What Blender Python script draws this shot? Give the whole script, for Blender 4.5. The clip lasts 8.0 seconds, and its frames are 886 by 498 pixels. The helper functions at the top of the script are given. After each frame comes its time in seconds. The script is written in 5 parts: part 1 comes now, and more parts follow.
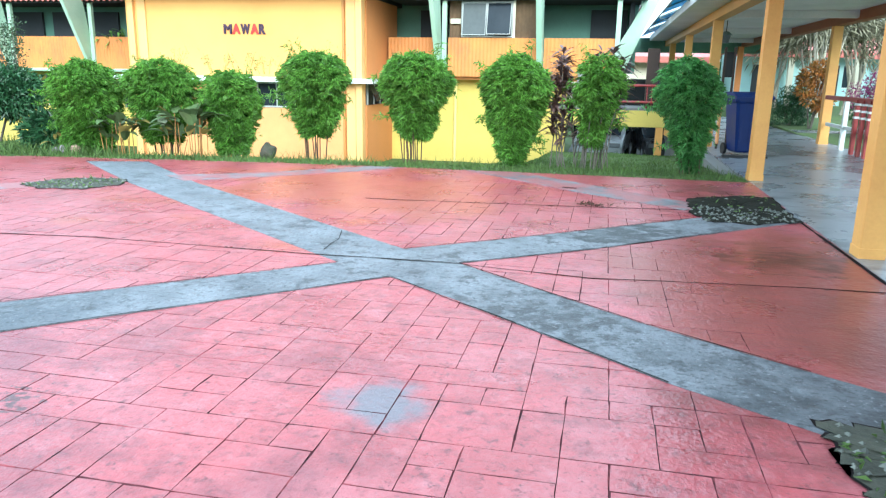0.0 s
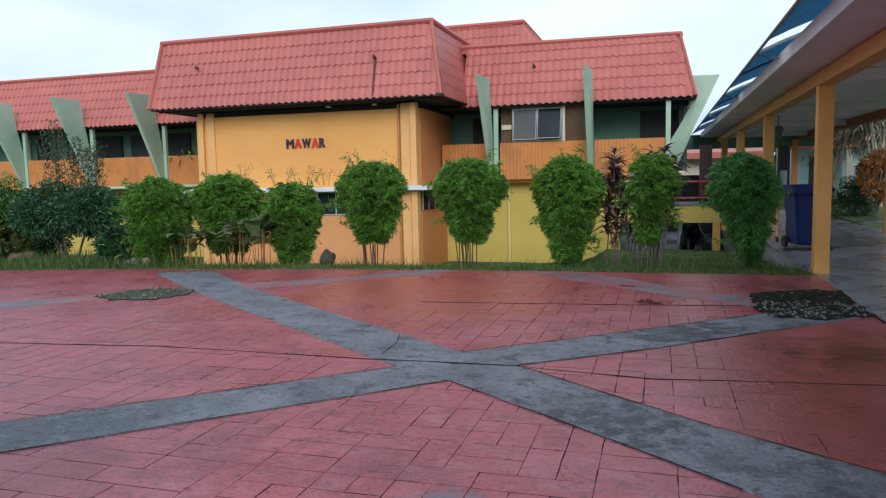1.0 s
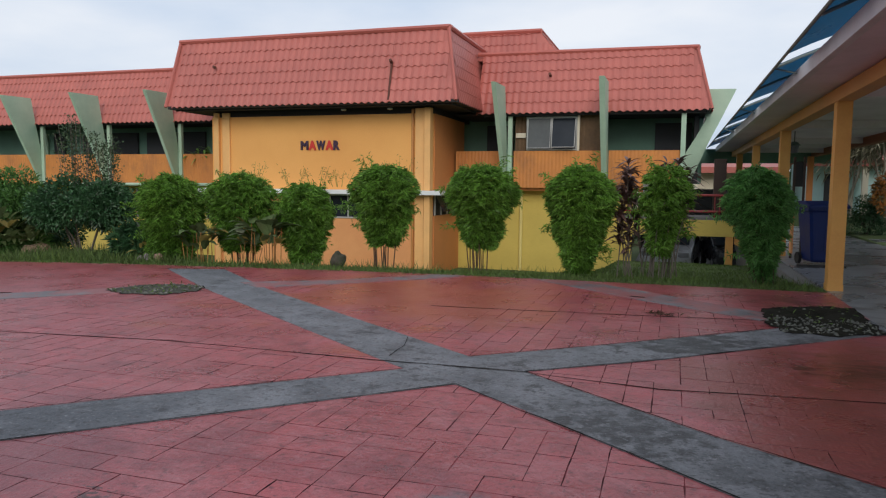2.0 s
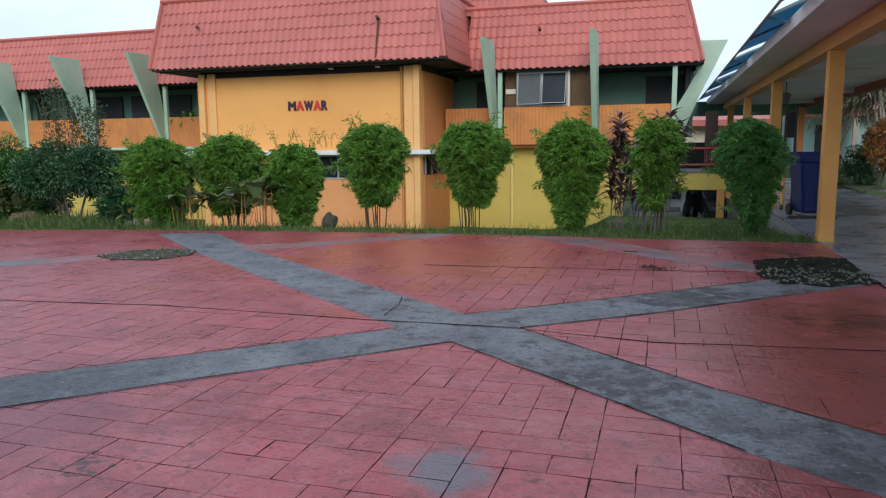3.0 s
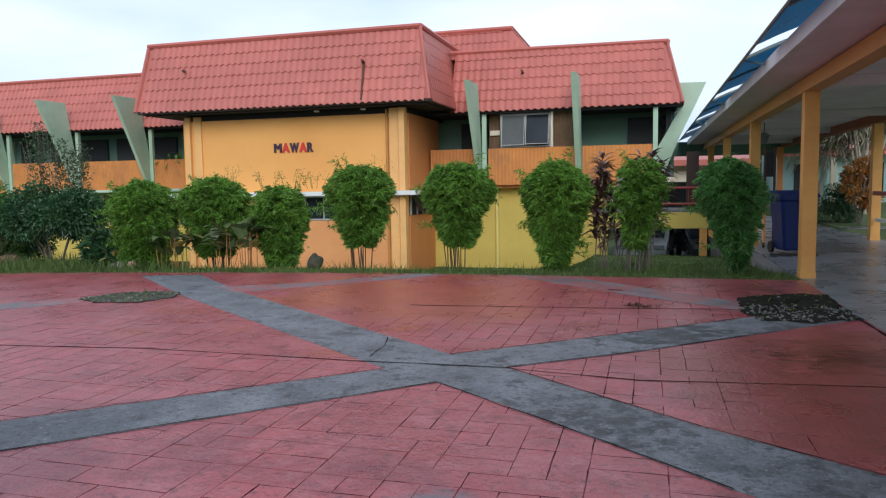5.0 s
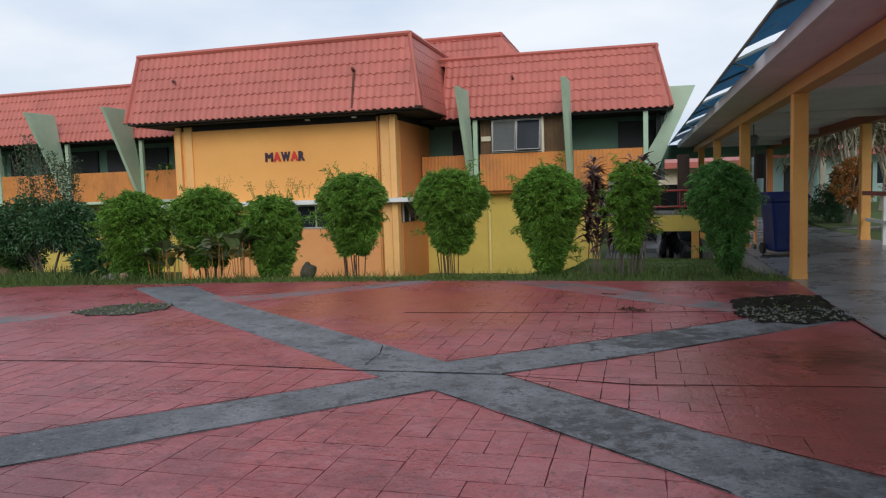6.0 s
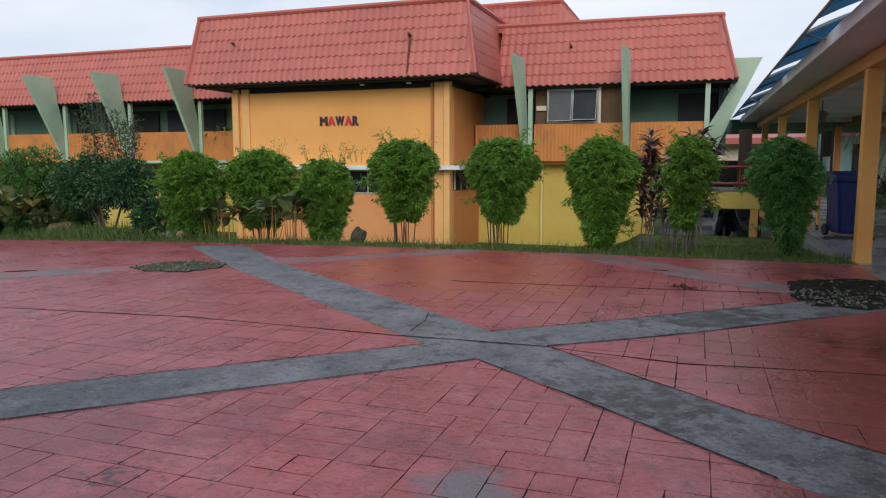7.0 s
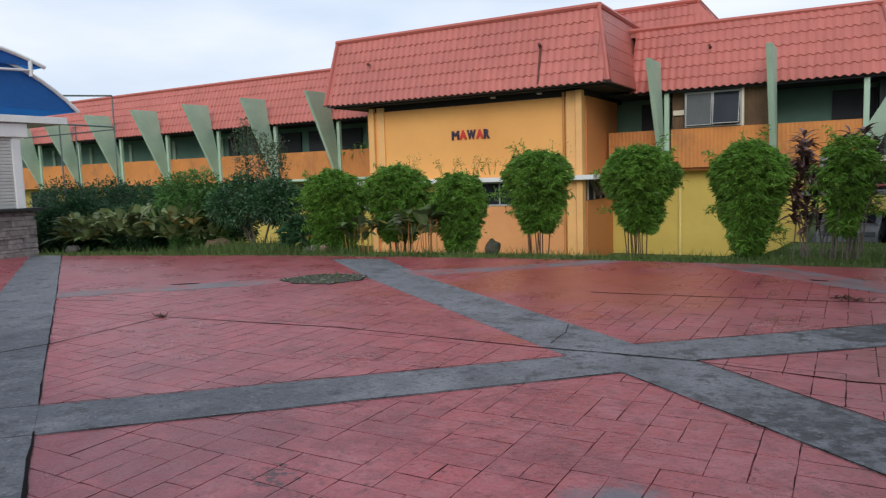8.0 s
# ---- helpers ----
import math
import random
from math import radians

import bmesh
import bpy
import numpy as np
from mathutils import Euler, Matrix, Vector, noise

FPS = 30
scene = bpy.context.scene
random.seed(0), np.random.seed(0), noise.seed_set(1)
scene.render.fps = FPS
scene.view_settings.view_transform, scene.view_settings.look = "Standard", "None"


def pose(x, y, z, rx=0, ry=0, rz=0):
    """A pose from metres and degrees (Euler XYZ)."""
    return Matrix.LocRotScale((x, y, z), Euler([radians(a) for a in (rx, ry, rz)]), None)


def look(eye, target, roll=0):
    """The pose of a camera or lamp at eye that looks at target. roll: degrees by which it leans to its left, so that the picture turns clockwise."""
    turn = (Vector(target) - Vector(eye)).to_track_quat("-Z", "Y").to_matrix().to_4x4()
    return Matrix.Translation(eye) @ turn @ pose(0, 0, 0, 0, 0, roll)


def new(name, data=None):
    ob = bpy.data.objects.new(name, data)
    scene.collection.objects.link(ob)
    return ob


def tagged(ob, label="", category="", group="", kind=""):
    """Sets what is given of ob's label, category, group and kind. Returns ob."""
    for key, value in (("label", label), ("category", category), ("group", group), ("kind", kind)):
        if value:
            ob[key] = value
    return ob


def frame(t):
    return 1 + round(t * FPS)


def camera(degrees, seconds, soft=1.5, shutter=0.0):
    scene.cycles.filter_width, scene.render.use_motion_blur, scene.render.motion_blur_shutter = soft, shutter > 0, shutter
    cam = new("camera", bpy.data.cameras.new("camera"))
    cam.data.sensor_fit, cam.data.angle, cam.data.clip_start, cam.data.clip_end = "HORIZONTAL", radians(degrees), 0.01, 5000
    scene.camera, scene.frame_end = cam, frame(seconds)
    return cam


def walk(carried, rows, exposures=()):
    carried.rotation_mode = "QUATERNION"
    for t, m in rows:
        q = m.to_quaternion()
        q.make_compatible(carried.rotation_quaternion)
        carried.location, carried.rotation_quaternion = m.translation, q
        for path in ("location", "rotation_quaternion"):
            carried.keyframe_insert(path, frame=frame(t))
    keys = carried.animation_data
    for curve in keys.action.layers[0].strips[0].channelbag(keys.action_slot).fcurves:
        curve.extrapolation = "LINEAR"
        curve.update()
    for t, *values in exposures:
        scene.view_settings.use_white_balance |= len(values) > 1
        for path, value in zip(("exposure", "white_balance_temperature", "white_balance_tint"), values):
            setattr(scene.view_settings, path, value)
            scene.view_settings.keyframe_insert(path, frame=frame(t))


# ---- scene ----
cam = camera(63.2, 8.0, soft=1.2, shutter=0.12)
PATH = [
    (0, (0.328, 0.262, 1.563), (-0.086, 2.161, 1.091), 1.0),
    (0.1, (0.329, 0.252, 1.577), (-0.072, 2.165, 1.149), 1.2),
    (0.2, (0.316, 0.249, 1.587), (-0.059, 2.18, 1.225), 2.2),
    (0.5, (0.329, 0.215, 1.586), (-0.126, 2.155, 1.417), 1.4),
    (1, (0.343, 0.226, 1.583), (-0.234, 2.131, 1.388), -1.2),
    (1.2, (0.34, 0.226, 1.566), (-0.208, 2.143, 1.406), 0.6),
    (2.3, (0.328, 0.234, 1.55), (-0.299, 2.123, 1.352), -0.1),
    (2.5, (0.322, 0.247, 1.558), (-0.316, 2.13, 1.341), -0.7),
    (2.7, (0.316, 0.262, 1.538), (-0.287, 2.16, 1.35), -2.1),
    (3, (0.313, 0.257, 1.538), (-0.266, 2.15, 1.25), -0.6),
    (3.5, (0.321, 0.256, 1.543), (-0.235, 2.159, 1.28), 1.1),
    (4, (0.322, 0.251, 1.544), (-0.265, 2.144, 1.279), 0.1),
    (4.5, (0.33, 0.253, 1.549), (-0.253, 2.15, 1.306), -0.5),
    (4.7, (0.327, 0.244, 1.541), (-0.241, 2.15, 1.329), -0.7),
    (5.8, (0.316, 0.253, 1.53), (-0.192, 2.181, 1.375), -1.2),
    (6, (0.316, 0.249, 1.546), (-0.209, 2.172, 1.385), -1.8),
    (6.5, (0.322, 0.256, 1.542), (-0.297, 2.147, 1.337), -1.5),
    (7, (0.32, 0.278, 1.542), (-0.336, 2.151, 1.297), -0.1),
    (7.5, (0.299, 0.255, 1.545), (-0.431, 2.107, 1.351), 0.3),
    (7.8, (0.27, 0.28, 1.533), (-0.624, 2.058, 1.336), -1.8),
    (8, (0.241, 0.246, 1.538), (-0.743, 1.975, 1.332), -1.9),
]

# ---------------------------------------------------------------- sky and light
EXPOSURES = [(0.0, 1.97, 5300, -6), (0.5, 1.36, 5200, -4), (1.0, 0.28, 5800, 9), (1.2, -0.10, 6000, 9), (2.3, 0.0, 6350, 12), (2.5, 0.0, 6350, 12), (3.0, 0.30, 5850, 10), (4.5, 0.32, 5900, 10), (5.8, 0.16, 6250, 10), (6.0, 0.06, 6350, 11), (7.0, 0.07, 6350, 12), (8.0, 0.12, 6200, 11)]
SUN_UP, SUN_TURN = 26.0, 165.0     # height of the veiled sun, compass turn from +y towards +x
world = bpy.data.worlds.new("sky")
scene.world = world
world.use_nodes = True
wn, wl = world.node_tree.nodes, world.node_tree.links
bg = wn["Background"]
sky = wn.new("ShaderNodeTexSky")
sky.sky_type = "NISHITA"
sky.sun_disc = False
sky.sun_elevation, sky.sun_rotation = radians(SUN_UP), radians(SUN_TURN)
sky.air_density, sky.dust_density = 1.0, 3.0
skc = wn.new("ShaderNodeTexCoord")
skm = wn.new("ShaderNodeMapping")
skm.inputs["Scale"].default_value = (1.0, 1.0, 3.2)
skn = wn.new("ShaderNodeTexNoise")
skn.inputs["Scale"].default_value = 2.1
skn.inputs["Detail"].default_value = 6
skr = wn.new("ShaderNodeValToRGB")
skr.color_ramp.elements[0].position, skr.color_ramp.elements[0].color = 0.30, (5.6, 6.6, 7.9, 1)
skr.color_ramp.elements[1].position, skr.color_ramp.elements[1].color = 0.62, (8.6, 8.8, 9.0, 1)
skx = wn.new("ShaderNodeMix")
skx.data_type = "RGBA"
skx.inputs["Factor"].default_value = 0.86
wl.new(skc.outputs["Generated"], skm.inputs["Vector"])
wl.new(skm.outputs["Vector"], skn.inputs["Vector"])
wl.new(skn.outputs["Fac"], skr.inputs["Fac"])
wl.new(sky.outputs["Color"], skx.inputs["A"])
wl.new(skr.outputs["Color"], skx.inputs["B"])
wl.new(skx.outputs["Result"], bg.inputs["Color"])
bg.inputs["Strength"].default_value = 0.11

sun_data = bpy.data.lights.new("sun", "SUN")
sun_data.energy, sun_data.angle, sun_data.color = 1.2, radians(30), (1.0, 0.93, 0.84)
sun = new("sun", sun_data)
sd = Vector((math.sin(radians(SUN_TURN)) * math.cos(radians(SUN_UP)), math.cos(radians(SUN_TURN)) * math.cos(radians(SUN_UP)), math.sin(radians(SUN_UP))))
sun.matrix_world = look(sd * 60, (0, 0, 0))

walk(cam, [(t, look(eye, target, roll)) for t, eye, target, roll in PATH], EXPOSURES)


# ---------------------------------------------------------------- materials
def mat(name, col, rough=0.7, var=0.25, scale=1.5, fine=45.0, bump=0.15, metal=0.0, tint=None, each=0.0, isle=0.0, spec=0.5, through_light=0.0):
    """A surface with broad stains, fine grain and relief at real size; tint is the stains' colour."""
    m = bpy.data.materials.new(name)
    m.use_nodes = True
    n, l = m.node_tree.nodes, m.node_tree.links
    b = n["Principled BSDF"]
    geo = n.new("ShaderNodeNewGeometry")
    big = n.new("ShaderNodeTexNoise")
    big.inputs["Scale"].default_value, big.inputs["Detail"].default_value, big.inputs["Roughness"].default_value = scale, 5, 0.62
    small = n.new("ShaderNodeTexNoise")
    small.inputs["Scale"].default_value, small.inputs["Detail"].default_value = fine, 3
    l.new(geo.outputs["Position"], big.inputs["Vector"])
    l.new(geo.outputs["Position"], small.inputs["Vector"])
    ramp = n.new("ShaderNodeValToRGB")
    dark = tint or tuple(c * (1 - var) for c in col)
    ramp.color_ramp.elements[0].position, ramp.color_ramp.elements[0].color = 0.33, (*dark, 1)
    ramp.color_ramp.elements[1].position, ramp.color_ramp.elements[1].color = 0.62, (*col, 1)
    l.new(big.outputs["Fac"], ramp.inputs["Fac"])
    hsv = n.new("ShaderNodeHueSaturation")
    l.new(ramp.outputs["Color"], hsv.inputs["Color"])
    val = n.new("ShaderNodeMath")
    val.operation = "MULTIPLY_ADD"
    l.new(small.outputs["Fac"], val.inputs[0])
    val.inputs[1].default_value, val.inputs[2].default_value = var * 1.1, 1 - var * 0.55
    last = val.outputs[0]
    for amount, source in ((each, "obj"), (isle, "isle")):
        if amount:
            r = n.new("ShaderNodeObjectInfo").outputs["Random"] if source == "obj" else geo.outputs["Random Per Island"]
            a = n.new("ShaderNodeMath")
            a.operation = "MULTIPLY_ADD"
            l.new(r, a.inputs[0])
            a.inputs[1].default_value, a.inputs[2].default_value = amount, 1 - amount / 2
            mu = n.new("ShaderNodeMath")
            mu.operation = "MULTIPLY"
            l.new(a.outputs[0], mu.inputs[0])
            l.new(last, mu.inputs[1])
            last = mu.outputs[0]
    l.new(last, hsv.inputs["Value"])
    l.new(hsv.outputs["Color"], b.inputs["Base Color"])
    ro = n.new("ShaderNodeMath")
    ro.operation = "MULTIPLY_ADD"
    ro.use_clamp = True
    l.new(big.outputs["Fac"], ro.inputs[0])
    ro.inputs[1].default_value, ro.inputs[2].default_value = 0.35, rough - 0.17
    l.new(ro.outputs[0], b.inputs["Roughness"])
    b.inputs["Metallic"].default_value = metal
    b.inputs["Specular IOR Level"].default_value = spec
    if bump:
        bp = n.new("ShaderNodeBump")
        bp.inputs["Strength"].default_value, bp.inputs["Distance"].default_value = bump, 0.01
        l.new(small.outputs["Fac"], bp.inputs["Height"])
        l.new(bp.outputs["Normal"], b.inputs["Normal"])
    if through_light:
        tr = n.new("ShaderNodeBsdfTranslucent")
        mix = n.new("ShaderNodeMixShader")
        mix.inputs["Fac"].default_value = through_light
        l.new(hsv.outputs["Color"], tr.inputs["Color"])
        l.new(b.outputs[0], mix.inputs[1])
        l.new(tr.outputs[0], mix.inputs[2])
        l.new(mix.outputs[0], n["Material Output"].inputs["Surface"])
    return m


def stain_or_light(m, col, scale, low, high, amount, stretch=(1, 1, 1), where=None):
    """Lays blotches of another colour over a material; where = (x, y, radius) keeps them to one spot."""
    n, l = m.node_tree.nodes, m.node_tree.links
    b = n["Principled BSDF"]
    below = b.inputs["Base Color"].links[0].from_socket
    geo = n.new("ShaderNodeNewGeometry")
    mp = n.new("ShaderNodeMapping")
    mp.inputs["Scale"].default_value = stretch
    mp.inputs["Location"].default_value = (scale * 1.7, low * 13, amount * 5)
    tx = n.new("ShaderNodeTexNoise")
    tx.inputs["Scale"].default_value, tx.inputs["Detail"].default_value, tx.inputs["Roughness"].default_value = scale, 6, 0.65
    l.new(geo.outputs["Position"], mp.inputs["Vector"])
    l.new(mp.outputs["Vector"], tx.inputs["Vector"])
    mr = n.new("ShaderNodeMapRange")
    mr.inputs["From Min"].default_value, mr.inputs["From Max"].default_value, mr.inputs["To Max"].default_value = low, high, amount
    f = mr.outputs[0]
    if where:
        cx, cy, rad = where
        d = n.new("ShaderNodeVectorMath")
        d.operation = "DISTANCE"
        l.new(geo.outputs["Position"], d.inputs[0])
        d.inputs[1].default_value = (cx, cy, 0)
        fr = n.new("ShaderNodeMapRange")
        fr.clamp = False
        fr.inputs["From Min"].default_value, fr.inputs["From Max"].default_value = rad, 0.0
        fr.inputs["To Min"].default_value, fr.inputs["To Max"].default_value = -0.12, 0.22
        l.new(d.outputs["Value"], fr.inputs["Value"])
        ad = n.new("ShaderNodeMath")
        l.new(tx.outputs["Fac"], ad.inputs[0])
        l.new(fr.outputs[0], ad.inputs[1])
        l.new(ad.outputs[0], mr.inputs["Value"])
    else:
        l.new(tx.outputs["Fac"], mr.inputs["Value"])
    mx = n.new("ShaderNodeMix")
    mx.data_type = "RGBA"
    l.new(f, mx.inputs["Factor"])
    l.new(below, mx.inputs["A"])
    mx.inputs["B"].default_value = (*col, 1)
    l.new(mx.outputs["Result"], b.inputs["Base Color"])


def relief(m, scale, strength, depth):
    """A second, broader layer of relief under the fine one."""
    n, l = m.node_tree.nodes, m.node_tree.links
    fine = next(q for q in n if q.bl_idname == "ShaderNodeBump")
    geo = n.new("ShaderNodeNewGeometry")
    tx = n.new("ShaderNodeTexNoise")
    tx.inputs["Scale"].default_value, tx.inputs["Detail"].default_value, tx.inputs["Roughness"].default_value = scale, 5, 0.6
    l.new(geo.outputs["Position"], tx.inputs["Vector"])
    bp = n.new("ShaderNodeBump")
    bp.inputs["Strength"].default_value, bp.inputs["Distance"].default_value = strength, depth
    l.new(tx.outputs["Fac"], bp.inputs["Height"])
    l.new(bp.outputs["Normal"], fine.inputs["Normal"])


def paving_mat(name, piece):
    """Red stamped concrete: worn pale patches, dark grime, painted orange reflection, oil stains and darker paving
    beside the walkway, damp sheen.
    """
    m = mat(name, (0.350, 0.078, 0.090), 0.30, 0.26, 1.1, 34.0, 0.5, tint=(0.270, 0.056, 0.065), each=piece, isle=piece, spec=0.36)
    relief(m, 9.0, 0.45, 0.02)
    stain_or_light(m, (0.37, 0.128, 0.145), 2.0, 0.47, 0.66, 0.6)
    stain_or_light(m, (0.38, 0.155, 0.172), 9.0, 0.52, 0.68, 0.5)
    stain_or_light(m, (0.140, 0.036, 0.046), 5.0, 0.52, 0.70, 0.7)
    stain_or_light(m, (0.090, 0.024, 0.031), 13.0, 0.56, 0.68, 0.8)
    stain_or_light(m, (0.080, 0.024, 0.030), 22.0, 0.58, 0.68, 0.7)
    stain_or_light(m, (0.050, 0.022, 0.028), 34.0, 0.63, 0.69, 0.8)
    # dimmer light at the near left, painted in as a broad dark area
    stain_or_light(m, (0.150, 0.034, 0.046), 1.6, 0.36, 0.62, 0.72, (1, 1, 1), (-3.8, 2.2, 3.0))
    # orange wall's reflection on the far paving, put into the colour
    stain_or_light(m, (0.330, 0.082, 0.048), 0.9, 0.44, 0.60, 0.75, (1, 1, 1), (-3.0, 9.4, 3.4))
    stain_or_light(m, (0.225, 0.054, 0.044), 0.9, 0.42, 0.56, 0.8, (1, 1, 1), (2.0, 6.2, 2.6))
    # darker paving beside the walkway's near end
    stain_or_light(m, (0.120, 0.032, 0.030), 1.2, 0.40, 0.62, 0.75, (1, 1, 1), (2.4, 4.6, 2.0))
    stain_or_light(m, (0.130, 0.030, 0.020), 3.0, 0.52, 0.72, 0.7, (1, 1, 1), (2.0, 7.0, 1.6))
    stain_or_light(m, (0.075, 0.019, 0.012), 5.0, 0.63, 0.70, 0.8, (0.7, 1.5, 1), (2.0, 7.0, 1.5))
    stain_or_light(m, (0.075, 0.024, 0.018), 2.6, 0.52, 0.70, 0.8, (1, 1, 1), (1.9, 11.0, 1.2))
    stain_or_light(m, (0.040, 0.020, 0.022), 17.0, 0.68, 0.71, 0.85, (1, 1.4, 1), (-2.35, 2.96, 0.5))
    stain_or_light(m, (0.135, 0.130, 0.152), 3.0, 0.44, 0.66, 0.92, (1, 1, 1), (-0.66, 3.32, 0.32))
    return m


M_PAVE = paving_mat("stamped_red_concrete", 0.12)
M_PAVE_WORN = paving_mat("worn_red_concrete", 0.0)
M_BED = mat("joint_mortar", (0.21, 0.050, 0.062), 0.85, 0.3, 3.0, 40, 0.2, spec=0.15)
stain_or_light(M_BED, (0.052, 0.016, 0.021), 1.1, 0.34, 0.50, 0.92)
stain_or_light(M_BED, (0.022, 0.010, 0.012), 5.5, 0.50, 0.62, 0.9)
stain_or_light(M_BED, (0.27, 0.066, 0.078), 2.6, 0.50, 0.60, 0.85)
M_BAND = mat("grey_concrete_band", (0.178, 0.186, 0.205), 0.55, 0.5, 2.2, 30.0, 0.6, tint=(0.095, 0.103, 0.116), spec=0.35)
# the same near-left dimness painted into the side band's colour
stain_or_light(M_BAND, (0.062, 0.070, 0.084), 1.2, 0.38, 0.60, 0.85, (1, 1, 1), (-5.6, 3.0, 4.6))
relief(M_BAND, 14.0, 0.5, 0.02)
stain_or_light(M_BAND, (0.026, 0.028, 0.032), 3.4, 0.555, 0.64, 0.75)
stain_or_light(M_BAND, (0.026, 0.028, 0.032), 7.0, 0.57, 0.70, 0.8, (1, 1, 1), (0.1, 4.9, 1.3))
# darker towards the diagonal's near right end
stain_or_light(M_BAND, (0.030, 0.033, 0.038), 2.4, 0.44, 0.64, 0.85, (1, 1, 1), (2.0, 3.5, 1.5))
stain_or_light(M_BAND, (0.022, 0.024, 0.027), 4.0, 0.56, 0.62, 0.9, (1.0, 1.2, 1), (0.6, 7.6, 1.4))
stain_or_light(M_BAND, (0.03, 0.032, 0.036), 13.0, 0.56, 0.63, 0.7)
stain_or_light(M_BAND, (0.03, 0.032, 0.036), 45.0, 0.58, 0.68, 0.7)
stain_or_light(M_BAND, (0.19, 0.20, 0.22), 3.0, 0.54, 0.66, 0.4)
stain_or_light(M_BAND, (0.30, 0.31, 0.33), 30.0, 0.60, 0.65, 0.5)
stain_or_light(M_BAND, (0.03, 0.032, 0.035), 24.0, 0.575, 0.61, 0.65, (0.8, 1.3, 1))
M_BAND_WORN = mat("worn_concrete_band", (0.178, 0.180, 0.195), 0.5, 0.5, 2.2, 30.0, 0.6, tint=(0.105, 0.105, 0.115), spec=0.35)
stain_or_light(M_BAND_WORN, (0.30, 0.085, 0.088), 1.6, 0.44, 0.58, 0.75)
stain_or_light(M_BAND_WORN, (0.29, 0.090, 0.090), 6.0, 0.50, 0.62, 0.6)
stain_or_light(M_BAND_WORN, (0.030, 0.030, 0.034), 9.0, 0.60, 0.68, 0.7)
M_GROOVE = mat("dirty_groove", (0.014, 0.011, 0.011), 1.0, 0.3, spec=0.05)
M_WALKFLOOR = mat("damp_concrete_floor", (0.26, 0.275, 0.295), 0.28, 0.4, 0.8, 22.0, 0.25, tint=(0.11, 0.118, 0.13))
stain_or_light(M_WALKFLOOR, (0.045, 0.048, 0.052), 1.8, 0.53, 0.62, 0.6, (0.6, 1.6, 1))
M_GRAVEL = mat("grey_gravel", (0.13, 0.135, 0.115), 0.85, 0.4, 4, 60, 0.5, isle=0.9)
M_DIRT = mat("dark_soil", (0.024, 0.023, 0.017), 0.95, 0.5, 6, 60, 0.8, tint=(0.009, 0.009, 0.006), spec=0.08)
M_LITTER = mat("soil_with_leaf_litter", (0.055, 0.055, 0.038), 0.9, 0.5, 6, 60, 0.8, tint=(0.02, 0.022, 0.014))
M_SOILGRASS = mat("grassy_ground", (0.085, 0.135, 0.030), 0.95, 0.45, 0.7, 30, 0.8, tint=(0.055, 0.078, 0.024))
M_GRASS = mat("grass_blade", (0.095, 0.155, 0.034), 0.7, 0.3, 1.2, 30, 0.0, isle=0.9, through_light=0.25)
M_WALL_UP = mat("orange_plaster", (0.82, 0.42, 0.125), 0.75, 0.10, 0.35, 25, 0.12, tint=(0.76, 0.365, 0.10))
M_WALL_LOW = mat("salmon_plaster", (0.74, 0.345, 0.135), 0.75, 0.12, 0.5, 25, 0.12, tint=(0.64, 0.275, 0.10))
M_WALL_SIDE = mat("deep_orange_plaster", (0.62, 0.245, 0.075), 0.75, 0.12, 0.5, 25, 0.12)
M_YELLOW = mat("yellow_plaster", (0.60, 0.46, 0.105), 0.75, 0.14, 0.6, 25, 0.12, tint=(0.50, 0.375, 0.08))
M_CREAMYELLOW = mat("pale_yellow_paint", (0.70, 0.58, 0.20), 0.6, 0.14, 1.2, 30, 0.1)
M_PARAPET = mat("orange_ribbed_panel", (0.62, 0.245, 0.06), 0.7, 0.14, 0.8, 25, 0.1, tint=(0.50, 0.19, 0.05))
stain_or_light(M_PARAPET, (0.30, 0.13, 0.05), 1.3, 0.52, 0.68, 0.6, (1, 1, 0.6))
M_PILLAR = mat("light_orange_paint", (0.82, 0.46, 0.17), 0.65, 0.12, 1.2, 30, 0.1)
M_PIPE = mat("orange_downpipe_paint", (0.52, 0.23, 0.06), 0.5, 0.15, 2, 30, 0.05)
M_MINT = mat("mint_green_paint", (0.42, 0.57, 0.43), 0.65, 0.15, 1.0, 30, 0.1, tint=(0.33, 0.48, 0.36))
M_GREENWALL = mat("dull_green_plaster", (0.155, 0.295, 0.225), 0.8, 0.2, 0.8, 20, 0.1)
M_WHITE = mat("white_paint", (0.74, 0.76, 0.75), 0.6, 0.12, 1.2, 30, 0.08, tint=(0.60, 0.63, 0.62))
M_TILE = mat("red_pressed_tile", (0.47, 0.137, 0.108), 0.46, 0.18, 0.5, 35, 0.12, tint=(0.39, 0.110, 0.088), each=0.10, isle=0.10)
M_RIDGE = mat("red_roof_flashing", (0.46, 0.125, 0.097), 0.5, 0.15, 1.0, 30, 0.05)
# near black: shade below eaves and ceilings is part of this colour
M_SOFFIT = mat("shade_dark_soffit", (0.030, 0.028, 0.030), 0.8, 0.3, 1.5)
# unlit rooms: their dimness is put into this colour
M_DARKROOM = mat("interior_shade", (0.05, 0.056, 0.062), 0.85, 0.3, 1.0)
M_FRAME = mat("grey_window_frame", (0.42, 0.43, 0.42), 0.5, 0.2, 3, 40, 0.0)
M_CURTAIN = mat("brown_curtain_cloth", (0.16, 0.10, 0.055), 0.9, 0.3, 3, 60, 0.2)
M_GLASS = mat("window_glass", (0.022, 0.028, 0.036), 0.14, 0.2, 1, 10, 0.0, spec=0.3)
